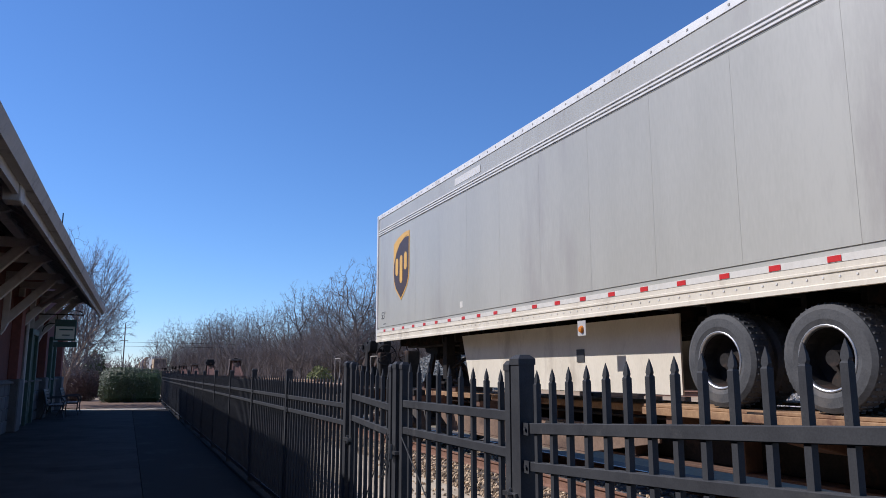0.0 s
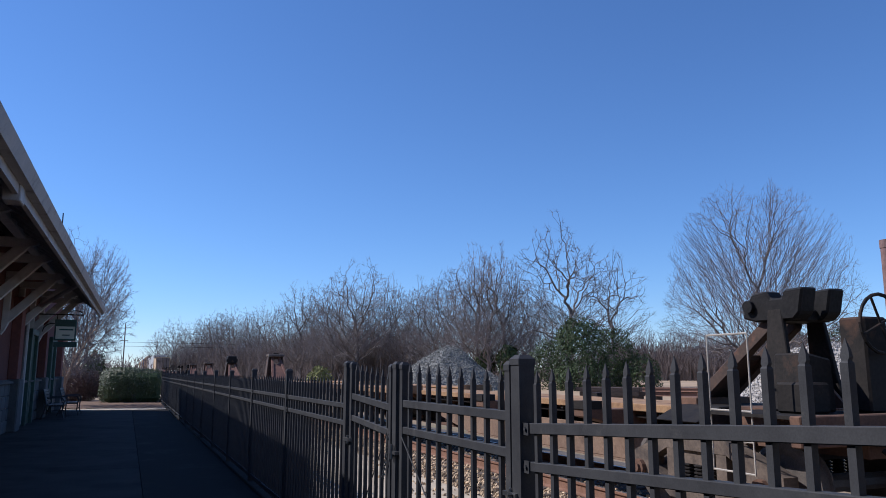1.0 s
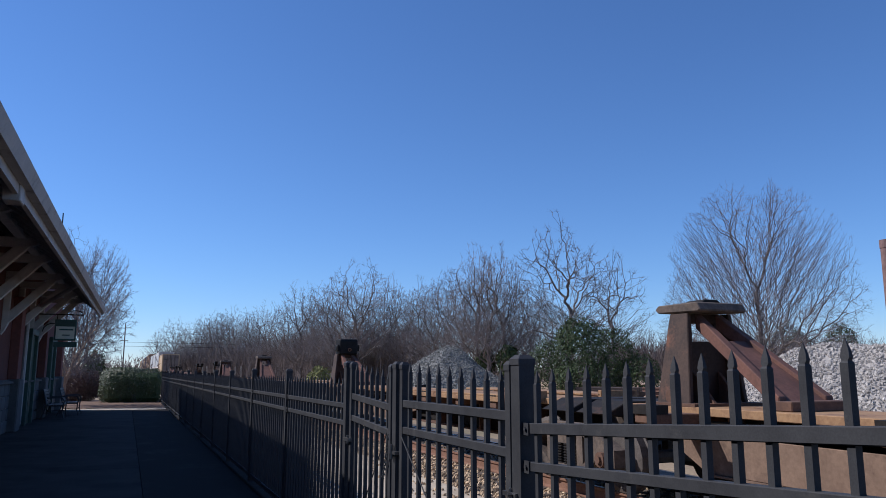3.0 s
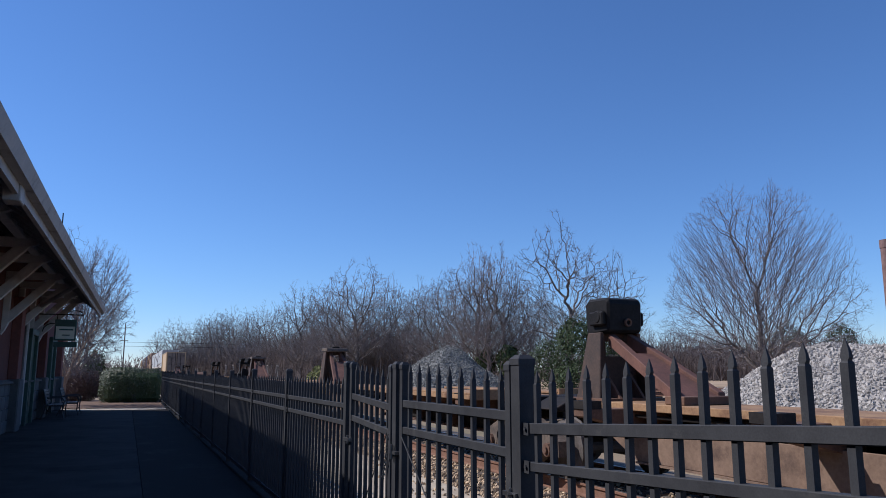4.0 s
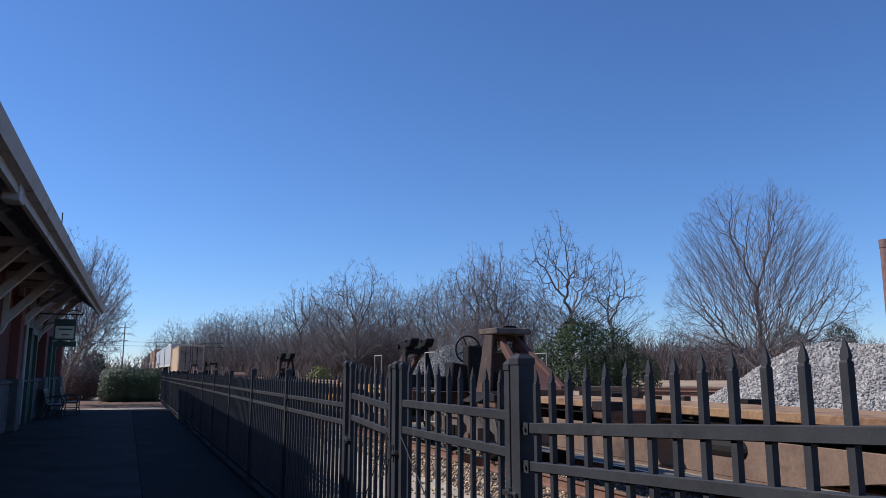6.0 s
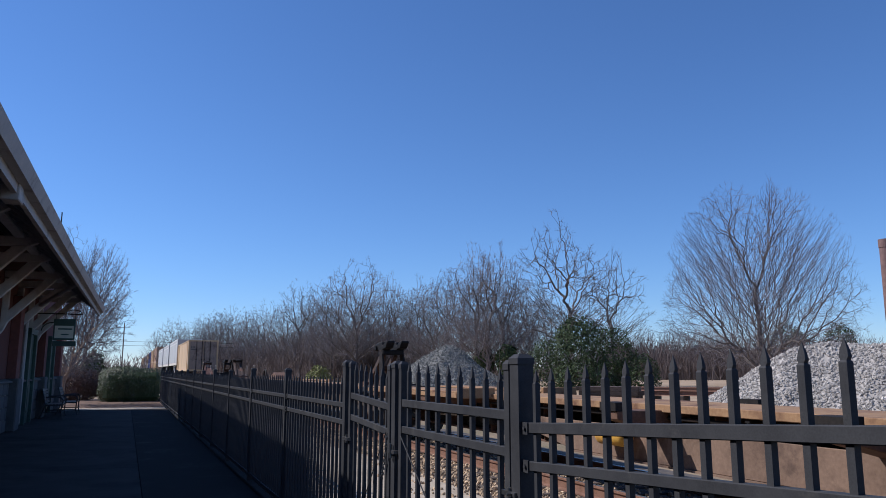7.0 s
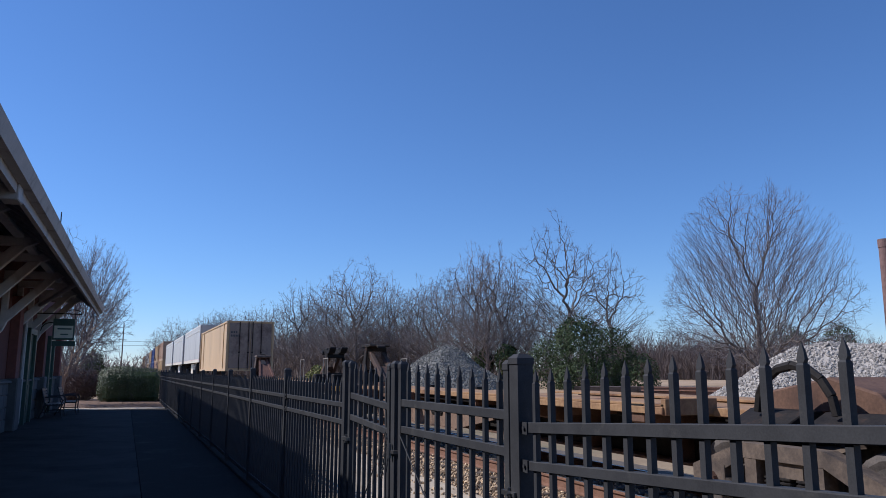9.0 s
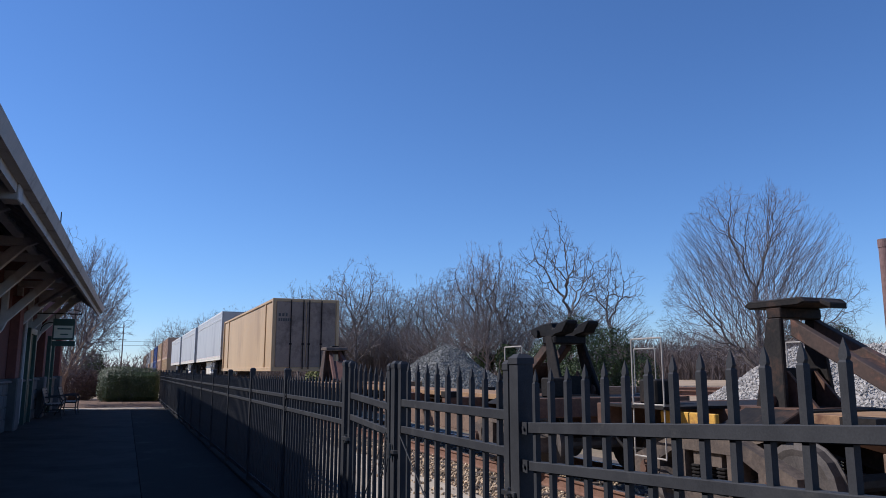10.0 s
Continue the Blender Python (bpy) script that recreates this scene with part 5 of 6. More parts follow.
    part("lightning_rod", Geo().tube((-0.3, 9.0, ez), (-0.3, 9.0, ez + 1.02), 0.012, n=5), M_BLACKSTEEL, d)
    lamp_arm = Geo()
    for k in range(7):
        a0, a1 = math.pi * k / 7, math.pi * (k + 1) / 7
        lamp_arm.tube((wx + 0.45 - 0.3 * math.cos(a0), 19.2, 2.75 + 0.28 * math.sin(a0)), (wx + 0.45 - 0.3 * math.cos(a1), 19.2, 2.75 + 0.28 * math.sin(a1)), 0.016, n=5)
    lamp_arm.lathe([(0.0, 0.02), (-0.12, 0.07), (-0.2, 0.2), (-0.22, 0.2), (-0.14, 0.06), (-0.02, 0.01)], (wx + 0.75, 19.2, 2.76), "z", 14)
    part("wall_lantern", lamp_arm, M_BLACKSTEEL, d, "black gooseneck wall lamp, unlit")


def hanging_sign():
    s = thing("hanging_sign", -1.68, 23.6, 2.25, "green and cream board sign hanging from an iron arm", "sign")
    part("board", Geo().box(-0.3, 0.26, -0.025, 0.025, 0.12, 0.72), M_DARKGREEN, s, bevel=0.01)
    part("panel", Geo().box(-0.26, 0.22, -0.034, -0.026, 0.17, 0.52), M_CREAM, s, "cream painted panel")
    g = Geo().box(-0.18, 0.18, -0.039, -0.035, 0.41, 0.45).box(-0.1, 0.1, -0.039, -0.035, 0.26, 0.29).box(-0.14, 0.14, -0.032, -0.026, 0.56, 0.66)
    part("writing_bar", g, M_DARKGREEN, s)
    part("lower_board", Geo().box(-0.3, 0.3, -0.02, 0.02, -0.06, 0.09), M_DARKGREEN, s, bevel=0.01)
    arm = Geo().tube((-1.25, 0, 0.86), (0.42, 0, 0.86), 0.018, n=6)
    for k in range(8):
        a0, a1 = math.pi * k / 8, math.pi * (k + 1) / 8
        arm.tube((0.2 - 0.2 * math.cos(a0), 0, 0.88 + 0.1 * math.sin(a0)), (0.2 - 0.2 * math.cos(a1), 0, 0.88 + 0.1 * math.sin(a1)), 0.012, n=5)
    for x in (-0.25, 0.25):
        arm.tube((x, 0, 0.72), (x, 0, 0.86), 0.01, n=5)
    part("iron_arm", arm, M_BLACKSTEEL, s, "scrolled black iron arm")


def bench(x, y):
    """A cast-iron and slat park bench that faces the tracks (+x)."""
    b = thing("bench", x, y, 0, "black metal park bench with curved arms by the wall", "bench", "benches by the depot wall")
    for k in range(5):
        part("seat_slat", Geo().box(0.02 + k * 0.095, 0.095 + k * 0.095, -0.75, 0.75, 0.43, 0.45), M_BENCH, b, bevel=0.005)
    for k in range(5):
        o = part("back_slat", Geo().box(-0.012, 0.012, -0.75, 0.75, -0.04, 0.04), M_BENCH, b, bevel=0.005)
        o.matrix_basis = pose(-0.02 - k * 0.022, 0, 0.52 + k * 0.095, 0, -13, 0)
    for s in (-0.72, 0.72):
        g = Geo()
        pts = [(0.52, 0.0), (0.46, 0.2), (0.47, 0.42), (0.5, 0.56), (0.44, 0.66), (0.3, 0.68), (0.0, 0.66)]
        for p, q in zip(pts, pts[1:]):
            g.tube((p[0], s, p[1]), (q[0], s, q[1]), 0.022, n=6)
        pts = [(-0.16, 0.0), (-0.06, 0.22), (0.0, 0.43), (-0.05, 0.68), (-0.13, 0.95)]
        for p, q in zip(pts, pts[1:]):
            g.tube((p[0], s, p[1]), (q[0], s, q[1]), 0.024, n=6)
        g.tube((0.0, s, 0.42), (0.48, s, 0.42), 0.02, n=6).tube((-0.06, s, 0.2), (0.46, s, 0.2), 0.014, n=6)
        part("end_frame", g, M_BENCH, b, "curved cast end frame")


# ---------------------------------------------------------------- plants
def bare_tree(seed, H, profile, tips, trunk=0.12, advance=0.24, wobble=0.05, twig=0.0066, side=2, skin=0.4, spray=0.04, lobes=0.12, thick=0.48, leader=0.0, pitch=1.2, spread=0.5):
    """Trunk and bare crown of a winter tree, base at the origin. profile: (height, half width) of the crown's outline in tree heights.
    The crown's twig ends are strewn through that outline; limbs fork again and again on their way out to them, thick where they carry many."""
    rng = random.Random(seed)
    stem, crown = Geo(), Geo()
    hs, ws = [p[0] for p in profile], [p[1] for p in profile]
    phase = [rng.uniform(0, 6.28) for _ in range(4)]
    ends, widest = [], max(ws)
    while len(ends) < tips:
        h = rng.uniform(hs[0], hs[-1])
        w = float(np.interp(h, hs, ws))
        if rng.random() > (w / widest) ** 1.3:
            continue
        a = rng.uniform(0, 2 * math.pi)
        bulge = 1 + lobes * (math.sin(3 * a + 9 * h + phase[0]) + 0.7 * math.sin(5 * a - 14 * h + phase[1])) * 0.6
        r = w * rng.random() ** skin * bulge * H
        ends.append((r * math.cos(a), r * math.sin(a), h * H * (1 + 0.5 * lobes * math.sin(2 * a + phase[2]) * h)))

    def limb(p, d, q, ra, rb):
        """A bent limb that leaves p along d and reaches q; returns its direction at q."""
        span = (q - p).length
        n = 4 if span > 0.12 * H else 3 if span > 0.05 * H else 2 if span > 0.018 * H else 1
        into, sides = (stem, 7) if ra > 0.05 else (stem, 5) if ra > 0.028 else (crown, 3)
        c = p + d * span * 0.45
        last = p
        for i in range(1, n + 1):
            f = i / n
            x = p * (1 - f) ** 2 + c * 2 * f * (1 - f) + q * f * f
            if i < n:
                x += Vector((rng.gauss(0, 1), rng.gauss(0, 1), rng.gauss(0, 1))) * wobble * span * 0.5
            into.tube(last, x, ra + (rb - ra) * (i - 1) / n, ra + (rb - ra) * f, sides, cap=False)
            last, before = x, last
        return (last - before).normalized()

    def grow(pts, p, d, r):
        n = len(pts)
        if n <= 2:
            for e in pts:
                q = Vector(e)
                m = p + d * (q - p).length * 0.3 + (q - p) * 0.35 + Vector((rng.gauss(0, 1), rng.gauss(0, 1), rng.gauss(0, 1))) * wobble * (q - p).length
                crown.tube(p, m, r, twig * 0.8, 3, cap=False)
                crown.spike(m, q, twig * 0.8)
                out = (q - p).normalized()
                for k in range(side):
                    f = rng.uniform(0.0, 0.8)
                    w = (out + Vector((rng.gauss(0, spread), rng.gauss(0, spread), rng.gauss(0.15, spread)))).normalized()
                    o = m + (q - m) * f
                    crown.spike(o, o + w * H * spray * rng.uniform(0.5, 1.3), twig * 0.7)
            return
        arr = np.array(pts) - np.array(p)
        unit = arr / (np.linalg.norm(arr, axis=1)[:, None] + 1e-6)
        off = unit - unit.mean(axis=0)
        axis = np.linalg.eigh(off.T @ off)[1][:, 2]
        order = np.argsort(off @ axis)
        cut = max(1, min(n - 1, round(n * rng.choice((0.3, 0.4, 0.5, 0.6, 0.7)))))
        for part_of in (order[:cut], order[cut:]):
            sub = [pts[i] for i in part_of]
            c = Vector(np.mean(np.array(sub), axis=0))
            go = advance * rng.uniform(0.7, 1.3) * (1 if n > 150 else 1.35 if n > 25 else 1.8)
            q = p + (c - p) * go
            rn = min(r * 0.94, max(twig, twig * len(sub) ** thick))
            e = limb(p, d, q, rn * 1.06, rn)
            grow(sub, q, e, rn)

    base = Vector((0, 0, -0.3))
    r0 = twig * tips ** thick
    fork = Vector((rng.gauss(0, 0.01) * H, rng.gauss(0, 0.01) * H, trunk * H))
    d = limb(base, Vector((0, 0, 1)), fork, r0 * 1.25, r0)
    # limbs leave the leader in whorls, each aiming at the twig ends that lie up and out from it
    levels = 9 if leader else 0
    p, r = fork, r0
    for k in range(levels):
        top = (trunk + (leader - trunk) * (k + 1) / levels) * H
        mine, rest = [], []
        for e in ends:
            at = e[2] - pitch * math.hypot(e[0] - p.x, e[1] - p.y)
            (mine if at < top else rest).append(e)
        if len(rest) < 20:
            break
        spin = rng.uniform(0, 6.28)
        for sector in range(5):
            sub = [e for e in mine if int(((math.atan2(e[1] - p.y, e[0] - p.x) + spin) % 6.2832) / 1.25664) == sector]
            if sub:
                c = Vector(np.mean(np.array(sub), axis=0))
                rn = min(r * 0.72, twig * len(sub) ** thick)
                q = p + (c - p) * advance * 0.8
                grow(sub, q, limb(p, ((c - p).normalized() + Vector((0, 0, 0.25))).normalized(), q, rn * 1.15, rn), rn)
        ends = rest
        rn = max(twig * 3, twig * len(ends) ** thick)
        q = Vector((p.x + rng.gauss(0, wobble * 0.02) * H, p.y + rng.gauss(0, wobble * 0.02) * H, top))
        d = limb(p, d, q, r, min(r, rn))
        p, r = q, min(r, rn)
    grow(ends, p, d, r)
    return stem, crown


def tree(name, x, y, geos, label, group="", bark=None, twigs=None, category="tree"):
    t = thing(name, x, y, -0.3, label, category, group)
    part("trunk", geos[0], bark or M_BARK, t)
    part("crown", geos[1], twigs or M_TWIG, t, "bare winter twigs")
    return t


def leaf_mass(lobes, n, size, rng, flat=0.7, square=2):
    """Leaves scattered through ellipsoids, thickest near their skins; a higher square makes them boxier."""
    g = Geo()
    weights = [l[3] * l[4] + l[4] * l[5] for l in lobes]
    for _ in range(n):
        cx, cy, cz, rx, ry, rz = rng.choices(lobes, weights)[0]
        v = Vector((rng.gauss(0, 1), rng.gauss(0, 1), rng.gauss(0, 1))).normalized()
        v /= (abs(v.x) ** square + abs(v.y) ** square + abs(v.z) ** square) ** (1 / square)
        k = rng.uniform(0.78, 1.06) + 0.1 / (square - 1) * math.sin(v.x * 7 + cx) * math.sin(v.z * 6 + cy)
        p = Vector((cx + v.x * rx * k, cy + v.y * ry * k, max(-0.25, cz + v.z * rz * k)))
        a = (v + Vector((rng.uniform(-1, 1), rng.uniform(-1, 1), rng.uniform(-1, 1))) * 0.9).normalized()
        u = a.orthogonal().normalized()
        u.rotate(Matrix.Rotation(rng.uniform(0, 6.28), 3, a))
        w = a.cross(u)
        s = size * rng.uniform(0.6, 1.3)
        g.solid([p - u * s, p + w * s * flat * 0.6 + a * s * 0.1, p + u * s, p - w * s * flat * 0.6 + a * s * 0.1], [(0, 1, 2, 3)])
    return g


def stem_clump(rng, n, spread, height, twig=0.02, lean=0.25):
    g = Geo()
    for _ in range(n):
        p = Vector((rng.gauss(0, spread), rng.gauss(0, spread), -0.3))
        d = Vector((rng.gauss(0, lean), rng.gauss(0, lean), 1)).normalized()
        h = height * rng.uniform(0.5, 1.05)
        for i in range(3):
            q = p + d * h / 3
            g.tube(p, q, twig * (1 - 0.28 * i), twig * (0.72 - 0.28 * i), 3, cap=False)
            if i:
                for _ in range(3):
                    e = (d + Vector((rng.uniform(-1, 1), rng.uniform(-1, 1), rng.uniform(-0.2, 0.8))) * 0.7).normalized()
                    g.tube(q, q + e * h * rng.uniform(0.15, 0.32), twig * 0.5, twig * 0.25, 3, cap=False)
            p = q
            d = (d + Vector((rng.gauss(0, 0.12), rng.gauss(0, 0.12), 0))).normalized()
    return g


def polar(az, dist):
    return dist * math.sin(radians(az)), dist * math.cos(radians(az))


def planting():
    rng = random.Random(21)
    # the two tall specimen trees
    x, y = polar(46.3, 56)
    tree("shade_tree", x, y, bare_tree(6, 14.9, ((0.13, 0.22), (0.2, 0.40), (0.3, 0.465), (0.44, 0.455), (0.6, 0.42), (0.74, 0.365), (0.86, 0.28), (0.95, 0.18), (1.0, 0.08)), 5200,
                                          0.1, 0.27, 0.1, 0.0058, 5, 0.40, 0.03, 0.1, 0.455, leader=0.46, pitch=1.45, spread=0.5), "tall rounded bare shade tree behind the gravel heap")
    x, y = polar(32.6, 52)
    tree("shade_tree", x, y, bare_tree(9, 11.9, ((0.32, 0.24), (0.45, 0.36), (0.6, 0.38), (0.76, 0.32), (0.9, 0.2), (1.0, 0.08)), 380, 0.3, 0.25, 0.14, 0.0135, 6, 0.45, 0.045, 0.25, 0.44, leader=0.46, pitch=0.8, spread=0.75),
         "bare spreading tree with crooked limbs", twigs=M_BARK)
    x, y = polar(35.8, 54)
    tree("shade_tree", x, y, bare_tree(14, 9.8, ((0.25, 0.2), (0.42, 0.33), (0.6, 0.36), (0.78, 0.31), (0.9, 0.2), (1.0, 0.08)), 330, 0.2, 0.23, 0.12, 0.012, 5, 0.42, 0.05, 0.2, 0.44, leader=0.5, pitch=0.7, spread=0.65),
         "smaller bare tree beside an evergreen thicket", twigs=M_BARK)
    # evergreen thicket below them
    x, y = polar(34.2, 50)
    b = thing("evergreen_thicket", x, y, -0.3, "dense dark evergreen thicket under bare trees", "bush")
    lobes = [(-2.2, 0.4, 1.7, 1.5, 1.6, 2.0), (-0.6, 0, 2.6, 1.7, 1.7, 2.6), (1.1, 0.2, 2.3, 1.6, 1.7, 2.2), (2.6, -0.3, 1.3, 1.3, 1.5, 1.5), (0.3, -0.6, 1.2, 2.8, 1.5, 1.3), (-0.9, 0.3, 3.9, 1.0, 1.0, 1.1)]
    turn = Matrix.Rotation(radians(-34), 3, "Z")
    lobes = [(*(turn @ Vector((l[0] * 1.15, l[1], l[2] * 1.05))), l[3] * 1.12, l[4], l[5] * 1.05) for l in lobes]
    part("foliage", leaf_mass(lobes, 26000, 0.085, rng), M_LEAF, b, "small glossy dark leaves")
    part("stems", stem_clump(rng, 30, 1.2, 3.2, 0.05), M_BARK, b)
    # woodland edge: a few bare trees repeated at different sizes
    kinds = []
    for k in range(6):
        wide = 0.33 + 0.035 * (k % 4)
        outline = ((0.16 + 0.02 * k, wide * 0.5), (0.34, wide * 0.88), (0.52, wide), (0.70, wide * 0.92), (0.84, wide * 0.7), (0.94, wide * 0.42), (1.0, wide * 0.16))
        geos = bare_tree(40 + k, 12.0, outline, 640, 0.12 + 0.03 * (k % 3), 0.26, 0.09, 0.0105, 7, 0.46, 0.038, 0.16, 0.45, leader=0.34 + 0.04 * (k % 3), pitch=1.15, spread=0.7)
        kinds.append(tree("woodland_tree", 0, 0, geos, "bare grey-brown woodland tree", "woodland edge", twigs=M_WOODTWIG))
    crowns = [(7.0, 145, 13.5), (8.4, 140, 12.2), (9.6, 128, 13), (10.8, 120, 12.2), (12.1, 108, 14.2), (13.2, 112, 12), (14.4, 100, 12.4), (15.6, 96, 13.2), (16.5, 92, 14.0), (17.7, 98, 12.3),
              (18.8, 96, 11.8), (20.0, 92, 11.6), (21.2, 90, 11.5), (22.3, 84, 11.7), (23.3, 88, 12.2), (24.6, 84, 12.4), (25.6, 78, 12.6), (26.6, 76, 13.4), (27.6, 78, 13.2), (28.5, 80, 11.5), (29.8, 80, 10.5), (31.0, 84, 9.6)]
    spots = list(crowns)
    for az, dist, h in crowns[::2]:
        if az < 21:
            spots.append((az + rng.uniform(-1.2, 1.2), dist + rng.uniform(4, 26), h * rng.uniform(0.66, 0.9)))
    for az in (1.9, 3.0, 3.9, 5.0, 6.0):
        spots.append((az, 205 + rng.uniform(-10, 20), {3.0: 15.5}.get(az, 11 + rng.uniform(-1.5, 2))))
    spots += [(4.2, 185, 12.6), (4.8, 178, 12.0), (5.4, 170, 12.6), (5.9, 165, 12.2), (6.4, 158, 12.9), (7.6, 150, 12.5), (9.0, 138, 12.4)]
    for k in range(10):
        spots.append((36.5 + k * 1.85 + rng.uniform(-0.5, 0.5), 120 + rng.uniform(-15, 30), rng.uniform(7.5, 9.5)))
    for i, (az, dist, h) in enumerate(spots):
        x, y = polar(az, dist)
        m = pose(x, y, -0.3, 0, 0, rng.uniform(0, 360)) @ Matrix.Diagonal((h / 12 * rng.uniform(0.9, 1.15), h / 12 * rng.uniform(0.9, 1.15), h / 12, 1))
        if i < len(kinds):
            kinds[i].matrix_basis = m
        else:
            copy_thing(kinds[i % len(kinds)], m)
    # winter brush under the woodland edge
    g = Geo()
    for _ in range(800):
        az = rng.uniform(1.5, 58) if rng.random() < 0.8 else rng.uniform(3.5, 14)
        if az < 33:
            dist = np.interp(az, [1.5, 7, 12, 20, 27, 33], [190, 138, 100, 84, 70, 70]) + rng.uniform(0, 40)
            h = rng.uniform(3.0, 7.0) if az < 21 else rng.uniform(1.8, 4.4)
        else:
            dist, h = 95 + rng.uniform(0, 60), rng.uniform(3, 6.0)
        x, y = polar(az, dist)
        c = stem_clump(rng, 7, 1.5, h, 0.035 * dist / 100 + 0.008, 0.22)
        k = len(g.v)
        g.v += [(x + p[0], y + p[1], p[2]) for p in c.v]
        g.f += [tuple(k + j for j in f) for f in c.f]
    for _ in range(420):
        az = rng.uniform(3.5, 21)
        x, y = polar(az, np.interp(az, [3.5, 7, 12, 20, 27], [180, 142, 108, 92, 82]) + rng.uniform(0, 30))
        c = stem_clump(rng, 8, 1.7, rng.uniform(4.5, 8.5), 0.036, 0.24)
        k = len(g.v)
        g.v += [(x + p[0], y + p[1], p[2]) for p in c.v]
        g.f += [tuple(k + j for j in f) for f in c.f]
    for _ in range(520):
        x, y = polar(rng.uniform(35.5, 50), rng.uniform(82, 112))
        c = stem_clump(rng, 7, 1.6, rng.uniform(3.2, 5.0), 0.046, 0.22)
        k = len(g.v)
        g.v += [(x + p[0], y + p[1], p[2]) for p in c.v]
        g.f += [tuple(k + j for j in f) for f in c.f]
    solo("winter_brush", g, M_BRUSH, "tangled brown winter brush below the trees", "brush", kind="stuff")
    # pines far off and a pale green shrub
    for az, dist, h in ((51.3, 130, 9.5), (47.9, 140, 10.5), (48.6, 150, 9.6), (28.0, 75, 4.6), (26.2, 78, 4.2)):
        x, y = polar(az, dist)
        b = thing("pine_tree", x, y, -0.3, "small dark evergreen tree among bare woods", "tree", "far evergreens")
        part("trunk", Geo().tube((0, 0, -0.2), (0, 0, h * 0.8), 0.16, 0.05, 7), M_BARK, b)
        part("crown", leaf_mass([(0, 0, h * 0.62, h * 0.24, h * 0.24, h * 0.33), (h * 0.14, 0, h * 0.5, h * 0.16, h * 0.16, h * 0.15)], 1600, 0.24, rng), M_LEAF, b, "dark needles")
    x, y = polar(13.6, 62)
    b = thing("shrub", x, y, -0.3, "pale yellow-green shrub beside the tracks", "bush")
    part("foliage", leaf_mass([(0, 0, 0.9, 1.1, 1.1, 1.3)], 1500, 0.12, rng), M_SPRING, b)
    # by the end of the walk
    h = thing("clipped_hedge", 0.3, 40.9, -0.05, "clipped green hedge at the end of the walk", "hedge")
    part("foliage", leaf_mass([(0, 0, 0.82, 1.48, 0.95, 0.84), (-0.5, 0.1, 0.85, 0.9, 0.9, 0.88)], 24000, 0.042, rng, square=5), M_HEDGE, h, "small glossy leaves")
    part("inner_growth", Geo().box(-1.3, 1.3, -0.78, 0.78, 0.05, 1.48), M_LEAF, h, "dark inner growth", bevel=0.2)
    part("stems", stem_clump(rng, 40, 0.45, 0.8, 0.015), M_BARK, h)
    vase = ((0.2, 0.16), (0.36, 0.27), (0.54, 0.36), (0.72, 0.37), (0.87, 0.27), (0.96, 0.14), (1.0, 0.05))
    for seed, px, py, h in ((77, -2.5, 37.2, 7.7), (78, -2.9, 46.5, 7.6)):
        tree("crape_myrtle", px, py, bare_tree(seed, h, vase, 2300, 0.03, 0.25, 0.06, 0.006, 6, 0.55, 0.034, 0.22, 0.37, spread=0.6), "bare multi-stemmed ornamental tree by the depot", bark=M_TANBARK)
    b = thing("barberry_bush", -2.3, 43.5, -0.05, "rounded russet winter shrub", "bush")
    part("foliage", leaf_mass([(0, 0, 0.75, 1.2, 1.1, 0.95), (0, 0, 0.7, 0.9, 0.8, 0.75)], 12000, 0.05, rng), M_RUSSET, b)
    b = thing("evergreen_bush", -2.2, 60.0, -0.3, "dark evergreen bush behind the hedge", "bush")
    part("foliage", leaf_mass([(0, 0, 1.6, 0.75, 0.8, 1.7), (-0.5, 0, 1.2, 0.7, 0.8, 1.2)], 3000, 0.12, rng), M_LEAF, b)
    g = Geo()
    for _ in range(120):
        az, dist = rng.uniform(-6, 1.5), rng.uniform(120, 220)
        x, y = polar(az, dist)
        c = stem_clump(rng, 6, 1.5, rng.uniform(2, 4.5), 0.08, 0.3)
        k = len(g.v)
        g.v += [(x + p[0], y + p[1], p[2]) for p in c.v]
        g.f += [tuple(k + j for j in f) for f in c.f]
    solo("far_brush", g, M_BRUSH, "hazy brown brush far down the line", "brush", kind="stuff")


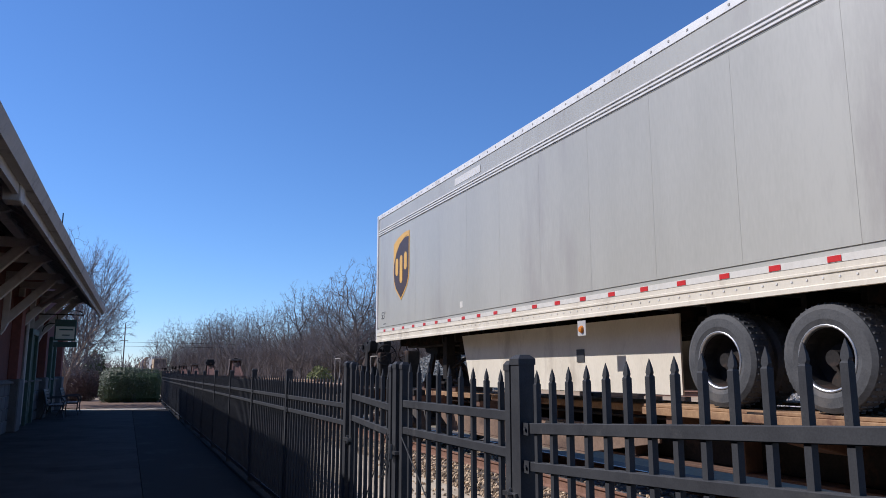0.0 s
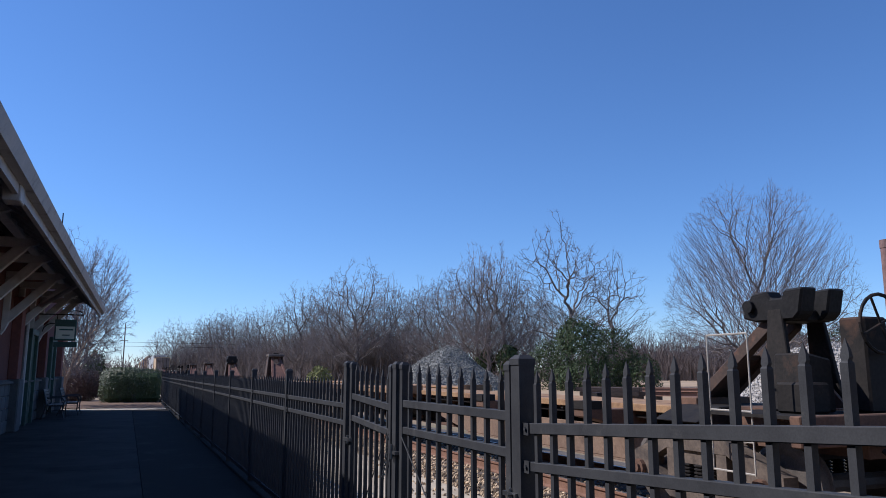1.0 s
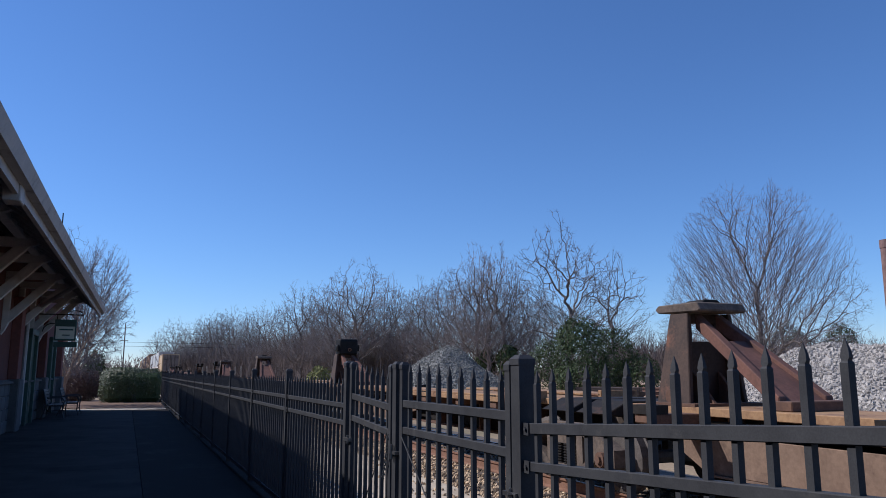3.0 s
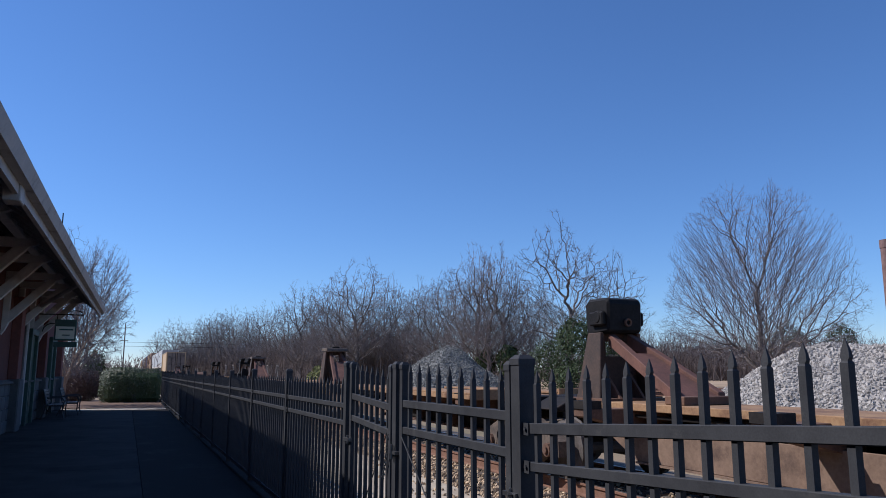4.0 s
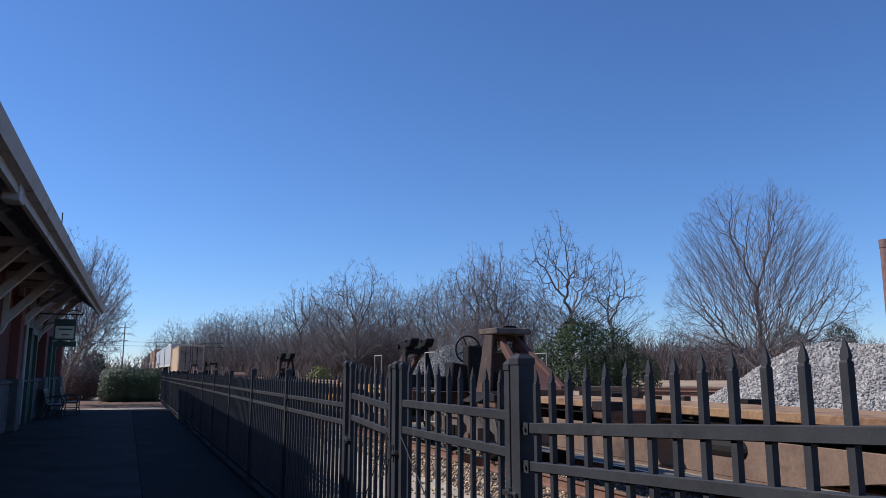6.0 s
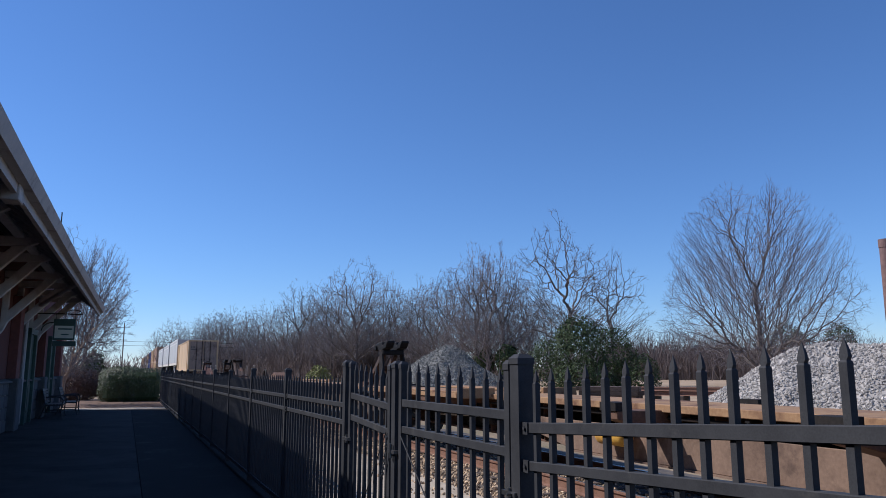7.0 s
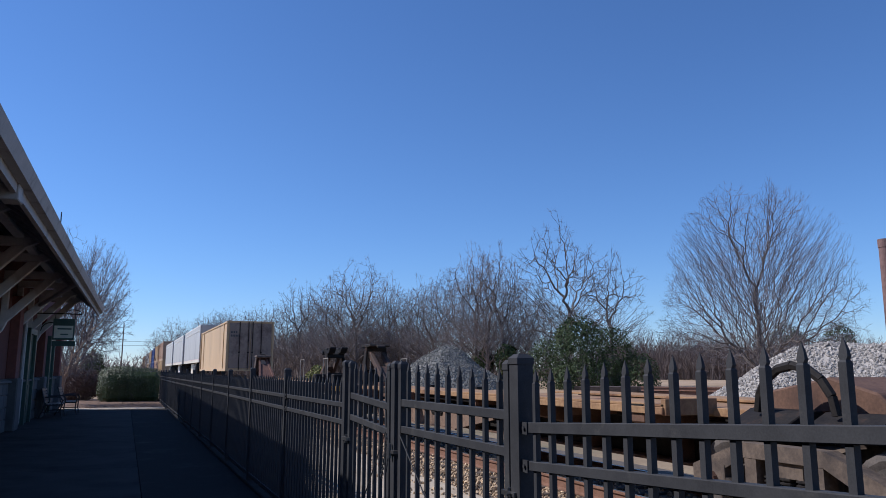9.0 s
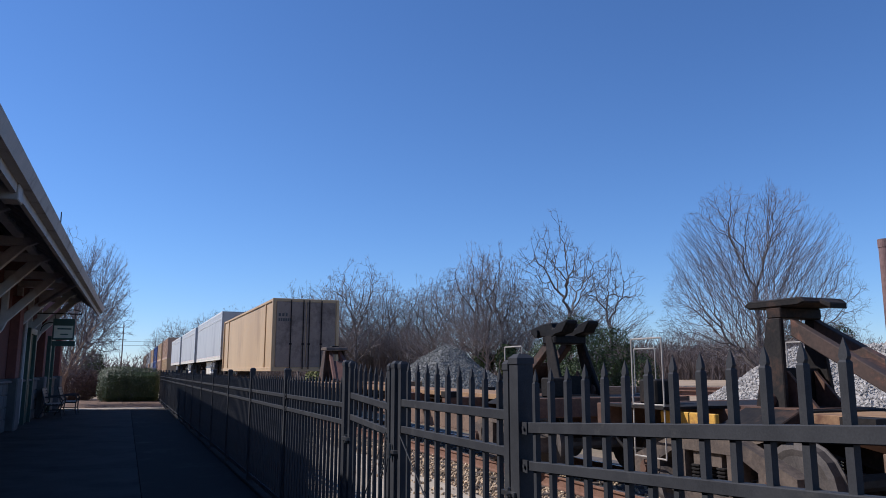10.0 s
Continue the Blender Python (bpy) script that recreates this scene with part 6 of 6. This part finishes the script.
def gravel_heap(name, centre_a, centre_b, height, radius, stones, size, material, label, seed):
    """A heap whose ridge runs from centre_a to centre_b, skinned with loose stones."""
    rng = random.Random(seed)
    a, b = Vector(centre_a), Vector(centre_b)
    span = (b - a).length

    def surface(p):
        f = max(0, min(1, (p - a).dot(b - a) / (span * span))) if span > 0.01 else 0
        r = (p - (a + (b - a) * f)).length
        lump = 0.10 * noise.noise(Vector((p.x * 0.8, p.y * 0.8, seed))) * 2 + 0.05 * noise.noise(Vector((p.x * 2.7, p.y * 2.7, seed)))
        z = height * (1 - r / radius) + lump
        cap = height * 0.93 + lump
        return -0.3 + (z if z < cap else cap + (z - cap) * 0.3)
    g = Geo()
    n = 46
    lo = Vector((min(a.x, b.x) - radius, min(a.y, b.y) - radius))
    hi = Vector((max(a.x, b.x) + radius, max(a.y, b.y) + radius))
    for j in range(n + 1):
        for i in range(n + 1):
            p = Vector((lo.x + (hi.x - lo.x) * i / n, lo.y + (hi.y - lo.y) * j / n))
            g.v.append((p.x, p.y, max(-0.34, surface(p))))
    for j in range(n):
        for i in range(n):
            k = j * (n + 1) + i
            g.f.append((k, k + 1, k + n + 2, k + n + 1))
    heap = tagged(new(name), label, "gravel heap")
    part("core", g, material, heap)
    s = Geo()
    while len(s.f) < stones * 8:
        p = Vector((rng.uniform(lo.x, hi.x), rng.uniform(lo.y, hi.y)))
        z = surface(p)
        if z > -0.4:
            r = size * rng.uniform(0.55, 1.35)
            s.chip((p.x, p.y, z + r * 0.3), r * 1.45, r * 1.15, r * 0.9, rng)
    part("loose_stone", s, material, heap, "loose crushed stone", kind="stuff")


def yard_ground():
    """The bare dirt of the yard beyond the track rises gently towards the woods."""
    g = Geo()
    reach, height = (27, 32, 38, 46, 56, 66, 76, 86), (-0.34, -0.2, 0.1, 0.3, 0.42, 0.5, 0.55, 0.55)
    n = 40
    for j in range(n + 1):
        az = 20 + 45 * j / n
        k = min(1, max(0, (az - 21) / 6))
        for r, h in zip(reach, height):
            x, y = polar(az, r)
            lump = 0.05 * noise.noise(Vector((x * 0.3, y * 0.3, 2.0)))
            g.v.append((x, y, -0.34 + (h + 0.34 + lump) * k * k * (3 - 2 * k)))
    m = len(reach)
    for j in range(n):
        for i in range(m - 1):
            g.f.append((j * m + i, j * m + i + 1, (j + 1) * m + i + 1, (j + 1) * m + i))
    solo("yard_ground", g, M_YARD, "sandy bare dirt of the yard beyond the track", "ground", kind="structure", smooth=True)


def yard():
    yard_ground()
    ax, ay = polar(48.8, 31)
    bx, by = polar(57.5, 30)
    gravel_heap("limestone_heap", (ax, ay), (bx, by), 2.86, 4.5, 25000, 0.045, M_LIME, "large heap of pale crushed limestone beyond the tracks", 3)
    ax, ay = polar(23.3, 50)
    gravel_heap("grey_stone_heap", (ax, ay), (ax + 0.15, ay + 0.15), 3.7, 5.2, 14000, 0.048, M_SLATE, "conical heap of grey crushed stone beyond the tracks", 8)
    # stacked rails and old ties
    st = thing("rail_stack", *polar(39.8, 36), -0.22, "stack of rusty rails on old timber ties", "rail stack", rz=-50)
    for i in range(6):
        part("tie", Geo().box(-0.13, 0.13, -0.9, 0.9, 0.0, 0.62), M_TIE, st, bevel=0.02).matrix_basis = pose(-3.2 + i * 1.3, 0, 0)
    for k in range(2):
        for i in range(5):
            c = -0.6 + i * 0.3
            z = 0.62 + k * 0.2
            part("rail", Geo().prism([(c - 0.07, z), (c + 0.07, z), (c + 0.012, z + 0.03), (c + 0.012, z + 0.13), (c + 0.036, z + 0.14), (c + 0.03, z + 0.172), (c - 0.03, z + 0.172), (c - 0.036, z + 0.14), (c - 0.012, z + 0.13), (c - 0.012, z + 0.03)], "x", -4.0, 4.2), M_RAIL, st)
    lt = thing("timber_pile", *polar(35.5, 34), -0.12, "low pile of used timber ties by the tracks", "timber pile", rz=-35)
    rng = random.Random(4)
    for i in range(24):
        part("tie", Geo().box(-1.25, 1.25, -0.12, 0.12, 0, 0.18), M_TIE, lt).matrix_basis = pose(rng.uniform(-0.3, 0.3), (i % 5) * 0.27 - 0.6, 0.19 * (i // 5), 0, 0, rng.uniform(-5, 5))
    # brush heap near the woods and chimney
    bh = thing("brush_heap", *polar(14.8, 46), -0.3, "heap of cut branches and rubble", "brush heap")
    part("branches", stem_clump(rng, 90, 0.55, 1.3, 0.02, 1.2), M_TANBARK, bh)
    x, y = polar(54.5, 62)
    ch = thing("chimney", x, y, -0.3, "tall round red-brown brick chimney", "chimney")
    part("stack", Geo().lathe([(0, 0.01), (0, 0.5), (11.0, 0.44), (11.0, 0.01)], (0, 0, 0), "z", 24), M_CHIMNEY, ch)
    part("cap", Geo().lathe([(10.7, 0.3), (10.7, 0.48), (11.3, 0.48), (11.3, 0.3)], (0, 0, 0), "z", 24), M_CHIMNEY, ch, "projecting brick band")
    # line pole and wires far down the track
    x, y = polar(-0.32, 120)
    p = thing("utility_pole", x, y, -0.3, "wooden utility pole with cross arm and wires", "utility pole")
    part("shaft", Geo().tube((0, 0, 0), (0, 0, 8.9), 0.1, 0.07, 8), M_POLE, p)
    part("cross_arm", Geo().box(-0.5, 0.5, -0.05, 0.05, 6.3, 6.4), M_POLE, p)
    for z in (6.2, 5.6):
        w = Geo().tube((-8, 0, z), (16, 0, z - 0.16), 0.025, n=4)
        part("wire", w, M_BLACKSTEEL, p)


depot()
hanging_sign()
bench(-2.3, 27.6)
bench(-1.98, 29.5)
planting()
yard()


# ---------------------------------------------------------------- what moves
def motions():
    """The train rolls past towards the near end of the track at a steady pace, its wheels turning."""
    for ob, x, u, z in MOVERS:
        walk(ob, [(t, pose(x, u - SPEED * t, z)) for t in (0, 2.5, 5, 7.5, 10)])
    turn = math.degrees(SPEED / 0.42 / FPS)
    for ob, y in WHEELSETS:
        walk(ob, [(k / FPS, pose(0, y, 0.42, k * turn, 0, 0)) for k in range(0, 301)])


motions()
